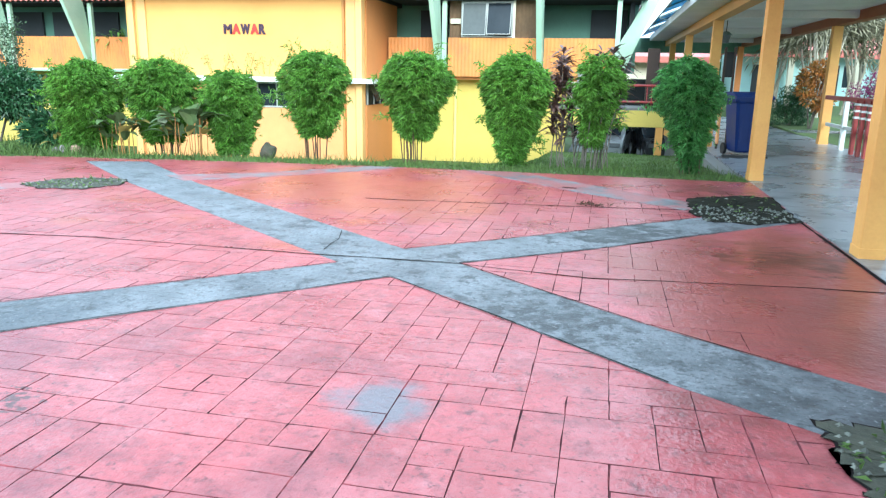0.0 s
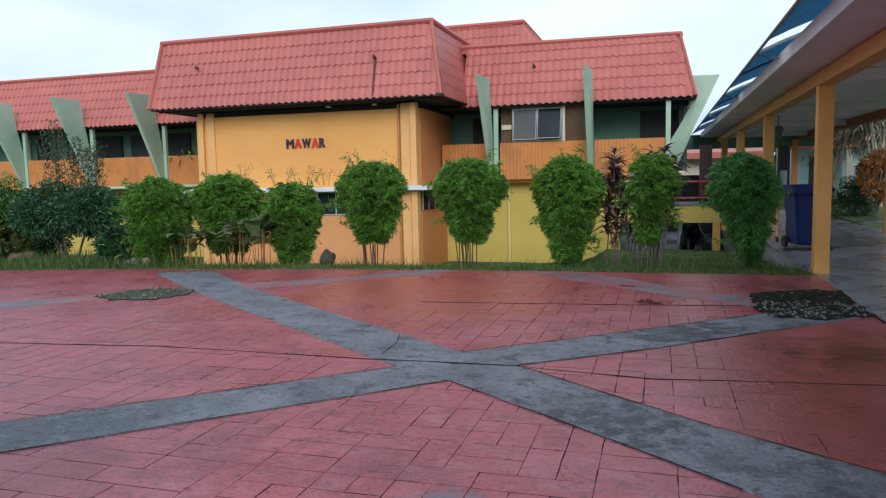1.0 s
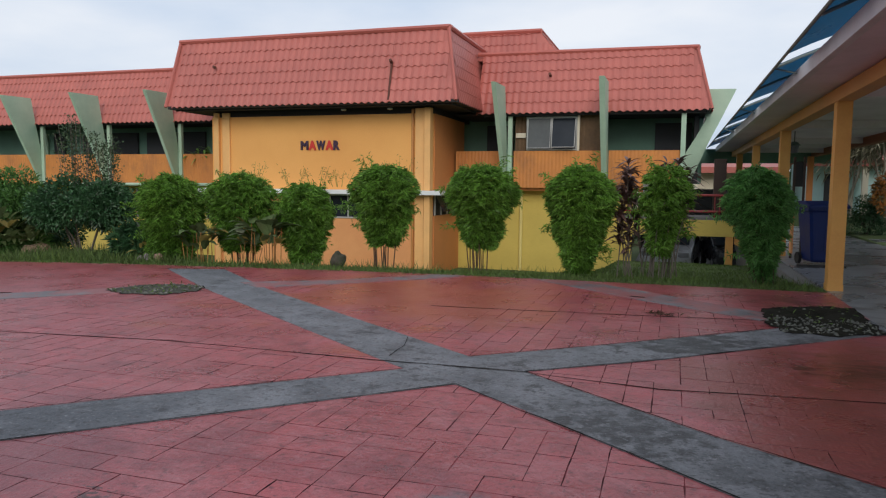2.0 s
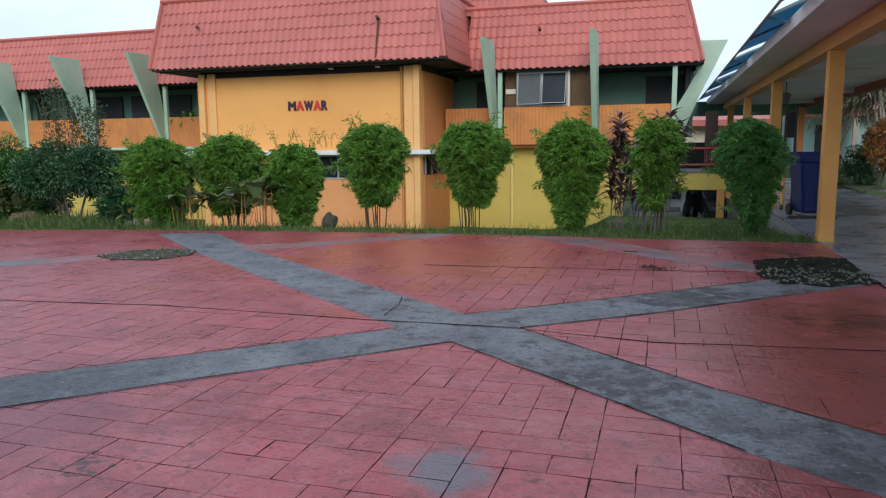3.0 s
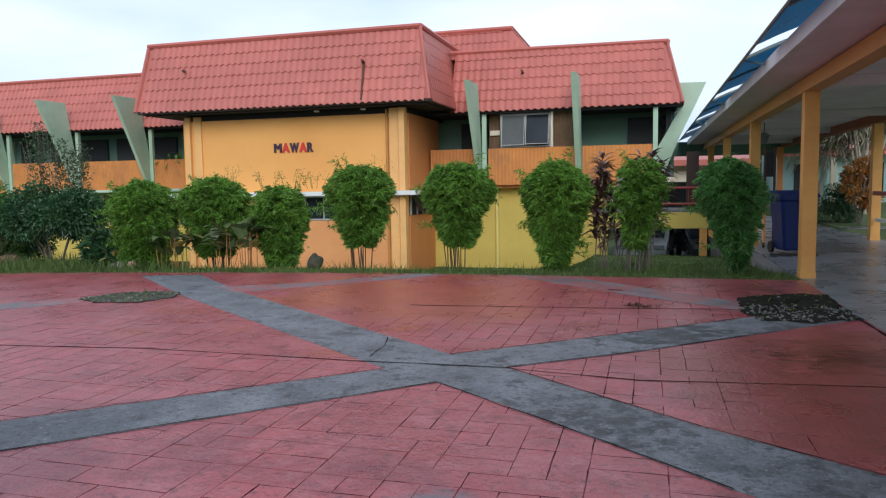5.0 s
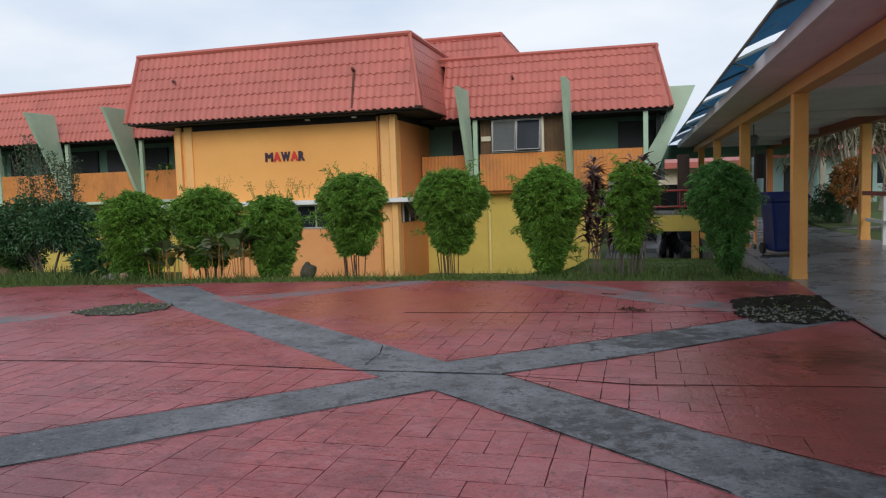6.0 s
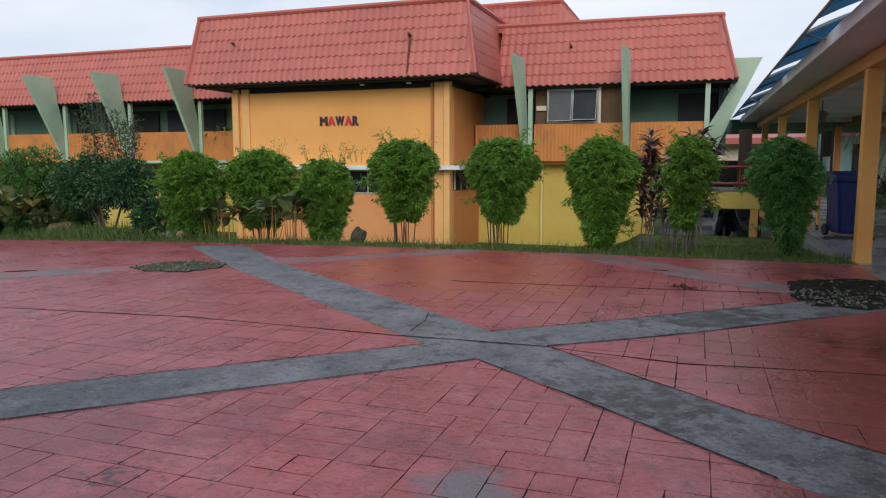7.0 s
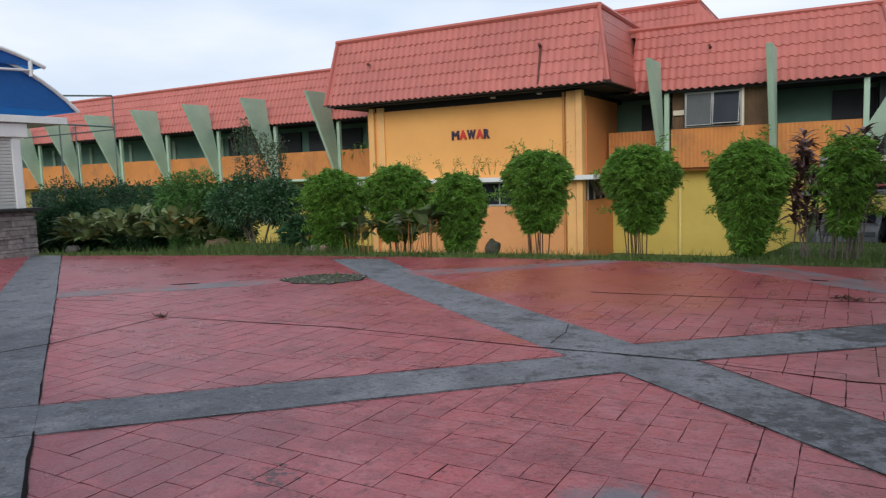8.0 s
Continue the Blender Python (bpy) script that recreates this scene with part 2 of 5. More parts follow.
M_GLASS_PALE = mat("frosted_window_glass", (0.115, 0.125, 0.13), 0.6, 0.2, 1, 10, 0.0, spec=0.2)
M_BROWN = mat("dark_brown_timber", (0.05, 0.028, 0.02), 0.7, 0.3, 3, 40, 0.2)
M_RUST = mat("rusted_pipe", (0.12, 0.045, 0.03), 0.8, 0.4, 8, 60, 0.3)
M_COLUMN = mat("ochre_column_paint", (0.68, 0.36, 0.095), 0.6, 0.14, 1.4, 30, 0.1, tint=(0.60, 0.29, 0.07))
M_BEAM = mat("ochre_beam_paint", (0.62, 0.33, 0.12), 0.65, 0.14, 1.2, 30, 0.1)
# far edge beam: its shade under the roof is mixed into this red-brown
M_SHADEDBEAM = mat("shaded_beam_paint", (0.30, 0.105, 0.055), 0.7, 0.2, 1.2, 30, 0.1)
M_CEIL = mat("grey_painted_ceiling", (0.76, 0.71, 0.75), 0.8, 0.14, 0.9, 20, 0.08, tint=(0.64, 0.60, 0.63))
M_GUTTER = mat("pale_grey_fascia", (0.70, 0.71, 0.73), 0.55, 0.15, 1.5, 30, 0.05)
M_BLUE = mat("blue_polycarbonate", (0.018, 0.150, 0.29), 0.3, 0.2, 1.0, 20, 0.0, through_light=0.55)
M_BLUECLOTH = mat("blue_canopy_sheet", (0.030, 0.20, 0.56), 0.4, 0.2, 0.8, 20, 0.0, through_light=0.55)
M_STEEL = mat("grey_painted_steel", (0.13, 0.17, 0.165), 0.5, 0.25, 5, 40, 0.05)
M_RED = mat("red_painted_steel", (0.30, 0.03, 0.03), 0.45, 0.25, 5, 40, 0.05)
M_SHUTTER = mat("roller_shutter_steel", (0.46, 0.47, 0.45), 0.5, 0.15, 2, 40, 0.05)
M_STONE = mat("stacked_grey_stone", (0.25, 0.225, 0.215), 0.85, 0.4, 7, 50, 0.8, tint=(0.11, 0.098, 0.095), each=0.6)
M_ROCK = mat("dark_mossy_rock", (0.070, 0.062, 0.045), 0.9, 0.4, 5, 40, 0.8, tint=(0.030, 0.036, 0.018))
M_PINKROCK = mat("pinkish_rock", (0.30, 0.20, 0.14), 0.9, 0.4, 5, 40, 0.8, tint=(0.18, 0.13, 0.09))
M_BIN = mat("blue_bin_plastic", (0.006, 0.020, 0.115), 0.45, 0.2, 2, 40, 0.05, spec=0.25)
M_BLACK = mat("black_rubber", (0.014, 0.014, 0.015), 0.7, 0.3, 5, 40, 0.1)
M_NAVY = mat("navy_letter_paint", (0.040, 0.017, 0.048), 0.5, 0.1)
M_LETRED = mat("red_letter_paint", (0.62, 0.035, 0.025), 0.5, 0.1)
M_CREAM = mat("cream_plaster", (0.74, 0.68, 0.54), 0.8, 0.1, 0.5, 20, 0.05)
M_TEAL = mat("pale_teal_plaster", (0.50, 0.72, 0.71), 0.8, 0.1, 0.5, 20, 0.05)
M_CARPAINT = mat("dark_car_paint", (0.035, 0.037, 0.042), 0.25, 0.1, 2, 40, 0.0)
M_CARSILVER = mat("silver_car_paint", (0.32, 0.34, 0.36), 0.3, 0.1, 2, 40, 0.0, metal=0.4)
M_BLOCK = mat("grey_cement_block", (0.30, 0.29, 0.285), 0.85, 0.25, 2.0, 40, 0.2)
M_PATH = mat("undercroft_concrete", (0.16, 0.16, 0.155), 0.8, 0.3, 1.0)
M_BAMBOO = mat("bamboo_leaf", (0.155, 0.315, 0.044), 0.5, 0.3, 2.2, 40, 0.0, tint=(0.10, 0.22, 0.032), isle=1.15, through_light=0.34)
M_BAMBOO_DARK = mat("shaded_bamboo_leaf", (0.15, 0.36, 0.095), 0.5, 0.3, 2.2, 40, 0.0, tint=(0.10, 0.26, 0.07), isle=1.0, through_light=0.4)
M_YELLOWGREEN = mat("olive_young_leaf", (0.20, 0.22, 0.05), 0.6, 0.3, 3, 30, 0.0, isle=0.8, through_light=0.3)
M_SHRUB = mat("dark_shrub_leaf", (0.05, 0.13, 0.048), 0.45, 0.3, 2.2, 40, 0.0, tint=(0.028, 0.08, 0.033), isle=0.8, through_light=0.2)
M_SHOOT = mat("grey_green_small_leaf", (0.065, 0.115, 0.055), 0.55, 0.3, 2.2, 40, 0.0, isle=0.9, through_light=0.25)
M_FEATHER = mat("feathery_green_leaf", (0.11, 0.25, 0.055), 0.5, 0.3, 2.2, 40, 0.0, tint=(0.065, 0.16, 0.04), isle=0.9, through_light=0.25)
M_FEATHERLIGHT = mat("light_green_leaf", (0.20, 0.38, 0.09), 0.5, 0.3, 2.2, 40, 0.0, isle=0.6, through_light=0.3)
M_GINGER = mat("broad_ginger_leaf", (0.21, 0.265, 0.105), 0.5, 0.3, 2.5, 30, 0.0, tint=(0.11, 0.16, 0.06), isle=0.9, through_light=0.3)
M_YELLOWLEAF = mat("yellowing_leaf", (0.40, 0.31, 0.09), 0.6, 0.3, 3, 30, 0.0, isle=0.6, through_light=0.3)
M_CANNA = mat("bronze_green_leaf", (0.12, 0.175, 0.07), 0.45, 0.3, 2.5, 30, 0.0, isle=0.7, through_light=0.2)
M_CORDY = mat("maroon_leaf", (0.155, 0.092, 0.082), 0.5, 0.3, 3, 30, 0.0, isle=0.8, through_light=0.15)
M_CROTON = mat("orange_croton_leaf", (0.42, 0.15, 0.03), 0.5, 0.4, 5, 30, 0.0, tint=(0.10, 0.09, 0.02), isle=0.9, through_light=0.2)
M_BOUG = mat("purple_flower", (0.22, 0.03, 0.13), 0.6, 0.3, 5, 30, 0.0, isle=0.9, through_light=0.3)
M_CANE = mat("brown_bamboo_cane", (0.085, 0.045, 0.026), 0.6, 0.3, 6, 60, 0.1, each=0.6)
M_STALK = mat("orange_stalk", (0.36, 0.17, 0.05), 0.6, 0.3, 6, 60, 0.1, each=0.5)
M_BARK = mat("grey_bark", (0.16, 0.14, 0.115), 0.9, 0.35, 8, 60, 0.5)
M_PALMTRUNK = mat("pale_palm_bark", (0.42, 0.38, 0.31), 0.85, 0.3, 8, 60, 0.4)
M_DRYFROND = mat("dry_palm_frond", (0.27, 0.25, 0.17), 0.8, 0.35, 3, 40, 0.0, isle=0.9, through_light=0.2)


# ---------------------------------------------------------------- building helpers
def mesh_of(bm, name, material):
    me = bpy.data.meshes.new(name)
    bmesh.ops.recalc_face_normals(bm, faces=bm.faces)
    bm.to_mesh(me)
    bm.free()
    me.materials.append(material)
    return me


def hold(ob, parent):
    ob.parent = parent
    if parent.type == "EMPTY":
        ob.matrix_parent_inverse = parent.matrix_basis.inverted()
    return ob


def part(name, bm, material, parent, label=""):
    """Links a bmesh as one mesh object under a thing or under a part."""
    return tagged(hold(new(name, mesh_of(bm, name, material)), parent), label)


def thing(name, at, label, category, group="", kind=""):
    ob = new(name)
    ob.matrix_basis = Matrix.Translation(at)
    ob.empty_display_size = 0.2
    return tagged(ob, label, category, group, kind)


def solid(name, bm, material, label, category, group="", kind=""):
    return tagged(new(name, mesh_of(bm, name, material)), label, category, group, kind)


def box(x0, y0, z0, x1, y1, z1, bevel=0.0, bm=None):
    own = bmesh.new()
    bmesh.ops.create_cube(own, size=1, matrix=Matrix.Translation(((x0 + x1) / 2, (y0 + y1) / 2, (z0 + z1) / 2)) @ Matrix.Diagonal((x1 - x0, y1 - y0, z1 - z0, 1)))
    if bevel:
        bmesh.ops.bevel(own, geom=own.edges[:], offset=bevel, segments=2, affect="EDGES", profile=0.7)
    if bm is None:
        return own
    return merge(bm, own)


def merge(bm, own):
    me = bpy.data.meshes.new("scratch")
    own.to_mesh(me)
    own.free()
    bm.from_mesh(me)
    bpy.data.meshes.remove(me)
    return bm


def prism(points, axis, a, b, bevel=0.0):
    """A flat outline, thickened along one axis from a to b."""
    bm = bmesh.new()
    rings = []
    for d in (a, b):
        ring = []
        for p, q in points:
            ring.append(bm.verts.new({"x": (d, p, q), "y": (p, d, q), "z": (p, q, d)}[axis]))
        rings.append(ring)
    n = len(points)
    bm.faces.new(rings[0])
    bm.faces.new(rings[1][::-1])
    for i in range(n):
        bm.faces.new((rings[0][i], rings[0][(i + 1) % n], rings[1][(i + 1) % n], rings[1][i]))
    if bevel:
        bmesh.ops.bevel(bm, geom=bm.edges[:], offset=bevel, segments=2, affect="EDGES")
    return bm


def tube(points, radii, sides=8, bm=None):
    """A round rod through the points."""
    bm = bm or bmesh.new()
    pts = [Vector(p) for p in points]
    if not isinstance(radii, (list, tuple)):
        radii = [radii] * len(pts)
    rings = []
    for i, p in enumerate(pts):
        d = (pts[min(i + 1, len(pts) - 1)] - pts[max(i - 1, 0)]).normalized()
        side = d.cross(Vector((0, 0, 1))) if abs(d.z) < 0.95 else d.cross(Vector((1, 0, 0)))
        side.normalize()
        up = side.cross(d)
        rings.append([bm.verts.new(p + radii[i] * (math.cos(a) * side + math.sin(a) * up)) for a in (2 * math.pi * k / sides for k in range(sides))])
    for r, s in zip(rings, rings[1:]):
        for k in range(sides):
            bm.faces.new((r[k], r[(k + 1) % sides], s[(k + 1) % sides], s[k]))
    bm.faces.new(rings[0][::-1])
    bm.faces.new(rings[-1])
    return bm


def raw(name, verts, faces, material, second=None, second_from=None):
    me = bpy.data.meshes.new(name)
    me.from_pydata(verts, [], faces)
    me.materials.append(material)
    if second:
        me.materials.append(second)
        me.polygons.foreach_set("material_index", [int(i % second_from[0] >= second_from[1]) for i in range(len(faces))])
    me.update()
    return me


def leaves(name, base, way, length, width, material, rng, fold=0.25, droop=0.2):
    """Many single folded leaves, each from its base point along its way."""
    n = len(base)
    way = way / np.maximum(np.linalg.norm(way, axis=1, keepdims=True), 1e-6)
    side = np.cross(way, rng.normal(size=(n, 3)) * 0.45 + (0, 0, 1))
    side /= np.maximum(np.linalg.norm(side, axis=1, keepdims=True), 1e-6)
    up = np.cross(side, way)
    ln = (length * rng.uniform(0.65, 1.25, n))[:, None]
    wd = (width * rng.uniform(0.75, 1.2, n))[:, None]
    tip = base + way * ln - up * ln * droop
    mid = base + way * ln * 0.42
    v = np.stack([base, mid + side * wd / 2 + up * wd * fold, tip, mid - side * wd / 2 + up * wd * fold], 1).reshape(-1, 3)
    i = np.arange(n) * 4
    f = np.concatenate([np.stack([i, i + 1, i + 2], 1), np.stack([i, i + 2, i + 3], 1)])
    return raw(name, v.tolist(), f.tolist(), material)


# ---------------------------------------------------------------- ground, plaza, bands, pits
def edge_y(x):
    """The plaza's far edge, where the grass begins."""
    return float(np.interp(x, [-40, -15.4, -9.85, -5.2, -2.0, 2.7], [3.5, 10.0, 11.35, 12.0, 12.16, 12.25]))


def ground_z(x, y):
    if x > 5.9:
        return -0.05 + 0.02 * max(0.0, y - 20)
    e = edge_y(x)
    if y < e - 0.05:
        return -0.10
    if x > 2.6:
        return -0.12 if y < 32 else -0.4
    d = y - e
    steep = float(np.interp(x, [-8, -2.5, -1.0], [1.0, 1.0, 0.0]))
    a = float(np.interp(d, [0, 0.2, 1.0, 6.0, 9], [0.0, 0.012, -0.06, -1.2, -1.4]))
    b = float(np.interp(d, [0, 0.3, 1.2, 7.8, 9.5, 12], [0.0, 0.01, -0.05, -0.42, -0.9, -1.4]))
    bank = 0.26 * math.exp(-((x + 11.6) / 1.5) ** 2 - ((d - 1.35) / 0.5) ** 2)
    return bank + steep * a + (1 - steep) * b + min(1.0, d) * 0.03 * noise.noise(Vector((x * 0.9, y * 0.9, 0)))


def build_ground():
    xs = sorted(set(list(np.linspace(-900, -50, 8)) + list(np.arange(-46, -18, 2.0)) + list(np.arange(-18, 2.6, 0.35)) + [2.59, 2.61, 5.89, 5.91] + list(np.arange(8, 30, 2.0)) + list(np.linspace(40, 900, 8))))
    ys = sorted(set(list(np.linspace(-900, -20, 6)) + list(np.arange(-15, 8, 2.5)) + list(np.arange(8, 24, 0.3)) + list(np.arange(24, 60, 3.0)) + list(np.linspace(80, 1200, 8))))
    v = [(x, y, ground_z(x, y)) for y in ys for x in xs]
    w = len(xs)
    f = [(j * w + i, j * w + i + 1, (j + 1) * w + i + 1, (j + 1) * w + i) for j in range(len(ys) - 1) for i in range(w - 1)]
    me = raw("ground", v, f, M_SOILGRASS)
    tagged(new("ground", me), "uneven grassy ground sloping down to the building", "ground", kind="structure")


build_ground()

# the plaza slab, under the stamped pieces
edge = [(x, edge_y(x)) for x in (-40, -15.4, -9.85, -5.2, -2.0, 2.62)]
plaza = solid("plaza", prism([(2.62, -12), *edge[::-1], (-40, -12)], "z", -0.30, -0.0048), M_BED, "red stamped concrete plaza with dark joints", "plaza", kind="structure")

# concrete bands: (outline seen from above)
BANDS = {
    "diagonal": [(-8.35, 11.05), (-7.35, 11.35), (-5.25, 9.42), (-1.38, 6.44), (-0.80, 6.08), (0.66, 4.90), (1.53, 4.31), (2.62, 3.60), (2.62, 2.75), (0.75, 3.96), (0.17, 4.43), (-0.62, 5.07), (-1.24, 5.52), (-1.79, 5.83), (-6.15, 9.15)],
    "cross_left": [(-5.30, 2.62), (-1.79, 5.83), (-1.24, 5.52), (-4.70, 2.25)],
    "cross_right": [(-1.38, 6.44), (-0.39, 7.25), (1.34, 8.76), (2.62, 9.85), (2.62, 8.98), (1.62, 8.10), (0.36, 6.98), (-0.80, 6.08)],
    "far_right": [(-1.9, 12.12), (-1.0, 12.18), (1.65, 9.75), (1.35, 9.32), (0.0, 10.35), (-0.85, 11.15)],
    "far_left": [(-10.2, 6.30), (-8.25, 7.95), (-7.15, 9.05), (-6.65, 8.75), (-7.9, 7.55), (-9.65, 5.95)],
    "far_middle": [(-6.1, 9.95), (-4.85, 10.75), (-3.6, 12.05), (-2.9, 12.08), (-4.35, 10.55), (-5.55, 9.55)],
    "side": [(2.62, -1.73), (-4.23, 2.79), (-4.78, 3.16), (-9.71, 6.42), (-15.2, 10.02), (-16.1, 9.85), (-10.1, 5.75), (-4.95, 2.35), (2.62, -2.68)],
}
bands = thing("concrete_bands", (-1.3, 6.0, 0), "weathered grey concrete bands crossing the red plaza", "paving band", kind="structure")
for k, (key, outline) in enumerate(BANDS.items()):
    z = 0.003 + 0.0007 * k
    part("band", prism(outline, "z", -0.05, z), M_BAND_WORN if key.startswith("far") else M_BAND, bands, "weathered grey concrete strip")


def inside(px, py, outline):
    hit = False
    for (ax, ay), (bx, by) in zip(outline, outline[1:] + outline[:1]):
        if (ay > py) != (by > py) and px < (bx - ax) * (py - ay) / (by - ay) + ax:
            hit = not hit
    return hit


# saw cuts and edge lines
cuts = thing("saw_cuts", (-1.3, 6.0, 0.0), "thin dark saw-cut joints across the plaza", "joint", kind="structure")


def cut(points, width=0.018):
    rng = random.Random(len(points) + int(points[0][0] * 10))
    pts = []
    for (ax, ay), (bx, by) in zip(points, points[1:]):
        n = max(2, int(math.hypot(bx - ax, by - ay) / 0.25))
        pts += [(ax + (bx - ax) * i / n, ay + (by - ay) * i / n + rng.uniform(-0.006, 0.006)) for i in range(n)]
    pts.append(points[-1])
    v, f = [], []
    for i, (x, y) in enumerate(pts):
        w = width * rng.uniform(0.2, 0.6)
        z = 0.0085 if any(inside(x, y + q, o) for o in BANDS.values() for q in (-0.03, 0.0, 0.03)) else 0.0028
        ax, ay = pts[max(i - 1, 0)]
        bx, by = pts[min(i + 1, len(pts) - 1)]
        ln = math.hypot(bx - ax, by - ay) or 1.0
        nx, ny = -(by - ay) / ln * w, (bx - ax) / ln * w
        v += [(x - nx, y - ny, z), (x + nx, y + ny, z)]
        if i:
            f.append((2 * i - 2, 2 * i, 2 * i + 1, 2 * i - 1))
    hold(new("saw_cut", raw("saw_cut", v, f, M_GROOVE)), cuts)


cut([(-6.72, 3.92), (-6.60, 4.35), (-6.65, 4.98), (-6.68, 5.80), (-6.05, 5.86), (-4.34, 6.07), (-3.1, 6.05), (-1.87, 6.03), (-0.8, 6.06)], 0.024)
cut([(-8.62, 5.71), (-7.63, 5.67), (-6.68, 5.80)], 0.010)
cut([(-4.23, 2.79), (2.6, -1.72)], 0.024)
cut([(-8.78, 7.66), (-8.42, 7.89)], 0.10)
cut([(-0.20, 10.70), (-0.00, 10.66)], 0.09)
cut([(-0.8, 6.06), (0.3, 5.92), (1.92, 6.1), (2.6, 6.12)], 0.02)
cut([(-2.6, 8.95), (-1.7, 9.02), (0.0, 9.18), (1.4, 9.36)], 0.03)
cut([(2.60, 4.6), (2.598, 6.2), (2.59, 7.4), (2.57, 8.9)], 0.04)
for a, b in (((-1.38, 6.44), (-0.39, 7.25)), ((-0.39, 7.25), (1.34, 8.76)), ((-0.80, 6.08), (0.36, 6.98)), ((0.36, 6.98), (1.62, 8.10)), ((-0.80, 6.08), (0.66, 4.90)), ((0.66, 4.90), (1.53, 4.31)), ((-1.24, 5.52), (0.17, 4.43)), ((0.17, 4.43), (0.75, 3.96)), ((-5.0, 2.9), (-1.79, 5.83)), ((-4.6, 2.34), (-1.24, 5.52)),
             ((-4.78, 3.16), (-9.71, 6.42)), ((-9.71, 6.42), (-15.2, 10.02)), ((-8.35, 6.35), (-9.2, 6.1))):
    cut([a, b], 0.014)
# cracks in the bands
cut([(-2.20, 7.03), (-2.09, 6.64), (-2.09, 6.46), (-2.07, 6.20)], 0.009)


def joint_weeds(spots):
    """Withered tufts in the paving joints."""
    g = np.random.default_rng(300)
    base = np.concatenate([np.stack([x + g.normal(0, 0.07, 22), y + g.normal(0, 0.02, 22), np.full(22, 0.003)], 1) for x, y in spots])
    way = g.normal(size=(len(base), 3)) * (1, 1, 0.3) + (0, 0, 0.6)
    tagged(new("joint_weeds", leaves("joint_weeds", base, way, 0.07, 0.020, M_CANE, g)), "small withered weeds growing from paving joints", "weeds", kind="stuff")


joint_weeds(((0.17, 9.38), (-6.68, 5.77), (0.27, 9.31)))


def pit(outline, seed, dirt, stones, weeds, front=0.0):
    """An unpaved tree pit: a ragged patch of soil in the paving, with loose stones and weeds."""
    rng = random.Random(seed)
    cx, cy = sum(p[0] for p in outline) / len(outline), sum(p[1] for p in outline) / len(outline)
    t = thing("tree_pit", (cx, cy, 0), "broken-edged tree pit with gravel, soil and weeds", "tree pit", "tree pits")
    ragged = []
    for (ax, ay), (bx, by) in zip(outline, outline[1:] + outline[:1]):
        for k in range(10):
            ragged.append((ax + (bx - ax) * k / 10 + rng.uniform(-0.04, 0.04), ay + (by - ay) * k / 10 + rng.uniform(-0.04, 0.04)))
    bm = bmesh.new()
    c = bm.verts.new((cx, cy, 0.010))
    rings = [[bm.verts.new((cx + (x - cx) * k, cy + (y - cy) * k, 0.0095 + (rng.uniform(-0.001, 0.012) if k < 1 else 0))) for x, y in ragged] for k in (0.3, 0.6, 0.85, 1.0)]
    n = len(ragged)
    for k in range(n):
        bm.faces.new((c, rings[0][k], rings[0][(k + 1) % n]))
        for r, q in zip(rings, rings[1:]):
            bm.faces.new((r[k], q[k], q[(k + 1) % n], r[(k + 1) % n]))
    part("soil", bm, dirt, t)
    rim = bmesh.new()
    rim.faces.new([rim.verts.new((cx + (x - cx) * k, cy + (y - cy) * k, 0.0086)) for (x, y), k in ((p, rng.uniform(1.0, 1.05)) for p in ragged)])
    part("broken_edge", rim, M_GROOVE, t, "dark crumbled edge of the paving")
    lo, hi = (min(p[0] for p in outline), min(p[1] for p in outline)), (max(p[0] for p in outline), max(p[1] for p in outline))

    def spot(limit):
        while True:
            x, y = rng.uniform(lo[0], hi[0]), lo[1] + (hi[1] - lo[1]) * limit * rng.random()
            if inside(x, y, outline):
                return x, y

    v, f = [], []
    for _ in range(stones):
        px, py = spot(1.0 - front if rng.random() < 0.94 else 1.0)
        s = rng.uniform(0.010, 0.034)
        i = len(v)
        for dx, dy, dz in ((1, 0, 0), (0.2, 0.9, 0), (-0.9, 0.3, 0), (-0.1, -1, 0), (0.1, 0, 0.8)):
            v.append((px + dx * s * rng.uniform(0.7, 1.2), py + dy * s * rng.uniform(0.7, 1.2), 0.010 + dz * s))
        f += [(i, i + 1, i + 4), (i + 1, i + 2, i + 4), (i + 2, i + 3, i + 4), (i + 3, i, i + 4)]
    tagged(hold(new("gravel", raw("gravel", v, f, M_GRAVEL)), t), "loose pale gravel", kind="stuff")
    g = np.random.default_rng(seed)
    base = np.array([(*spot(1.0), 0.01) for _ in range(weeds)])
    tagged(hold(new("weed_growth", leaves("weed_growth", base, g.normal(size=(weeds, 3)) * (1, 1, 0.3) + (0, 0, 0.5), 0.07, 0.02, M_GRASS, g)), t), kind="stuff")


pit([(1.42, 9.20), (1.52, 8.68), (2.00, 8.60), (2.56, 8.92), (2.58, 10.62), (2.29, 10.72), (1.75, 10.45), (1.46, 10.20)], 3, M_DIRT, 240, 60, 0.50)
pit([(-7.35, 8.55), (-6.95, 8.35), (-6.35, 8.45), (-6.15, 8.90), (-6.30, 9.35), (-6.85, 9.40), (-7.25, 9.15)], 7, M_LITTER, 240, 110)
pit([(1.42, 3.68), (1.41, 3.35), (1.44, 3.05), (1.62, 2.72), (2.58, 2.65), (2.58, 3.66), (2.0, 3.70)], 9, M_LITTER, 160, 160)

# the covered walkway's floor, with its raised side above the grass
solid("walkway_floor", box(2.62, -12, -0.75, 6.0, 33, 0.006, 0.0), M_WALKFLOOR, "damp smooth grey concrete walkway floor", "floor", kind="structure")
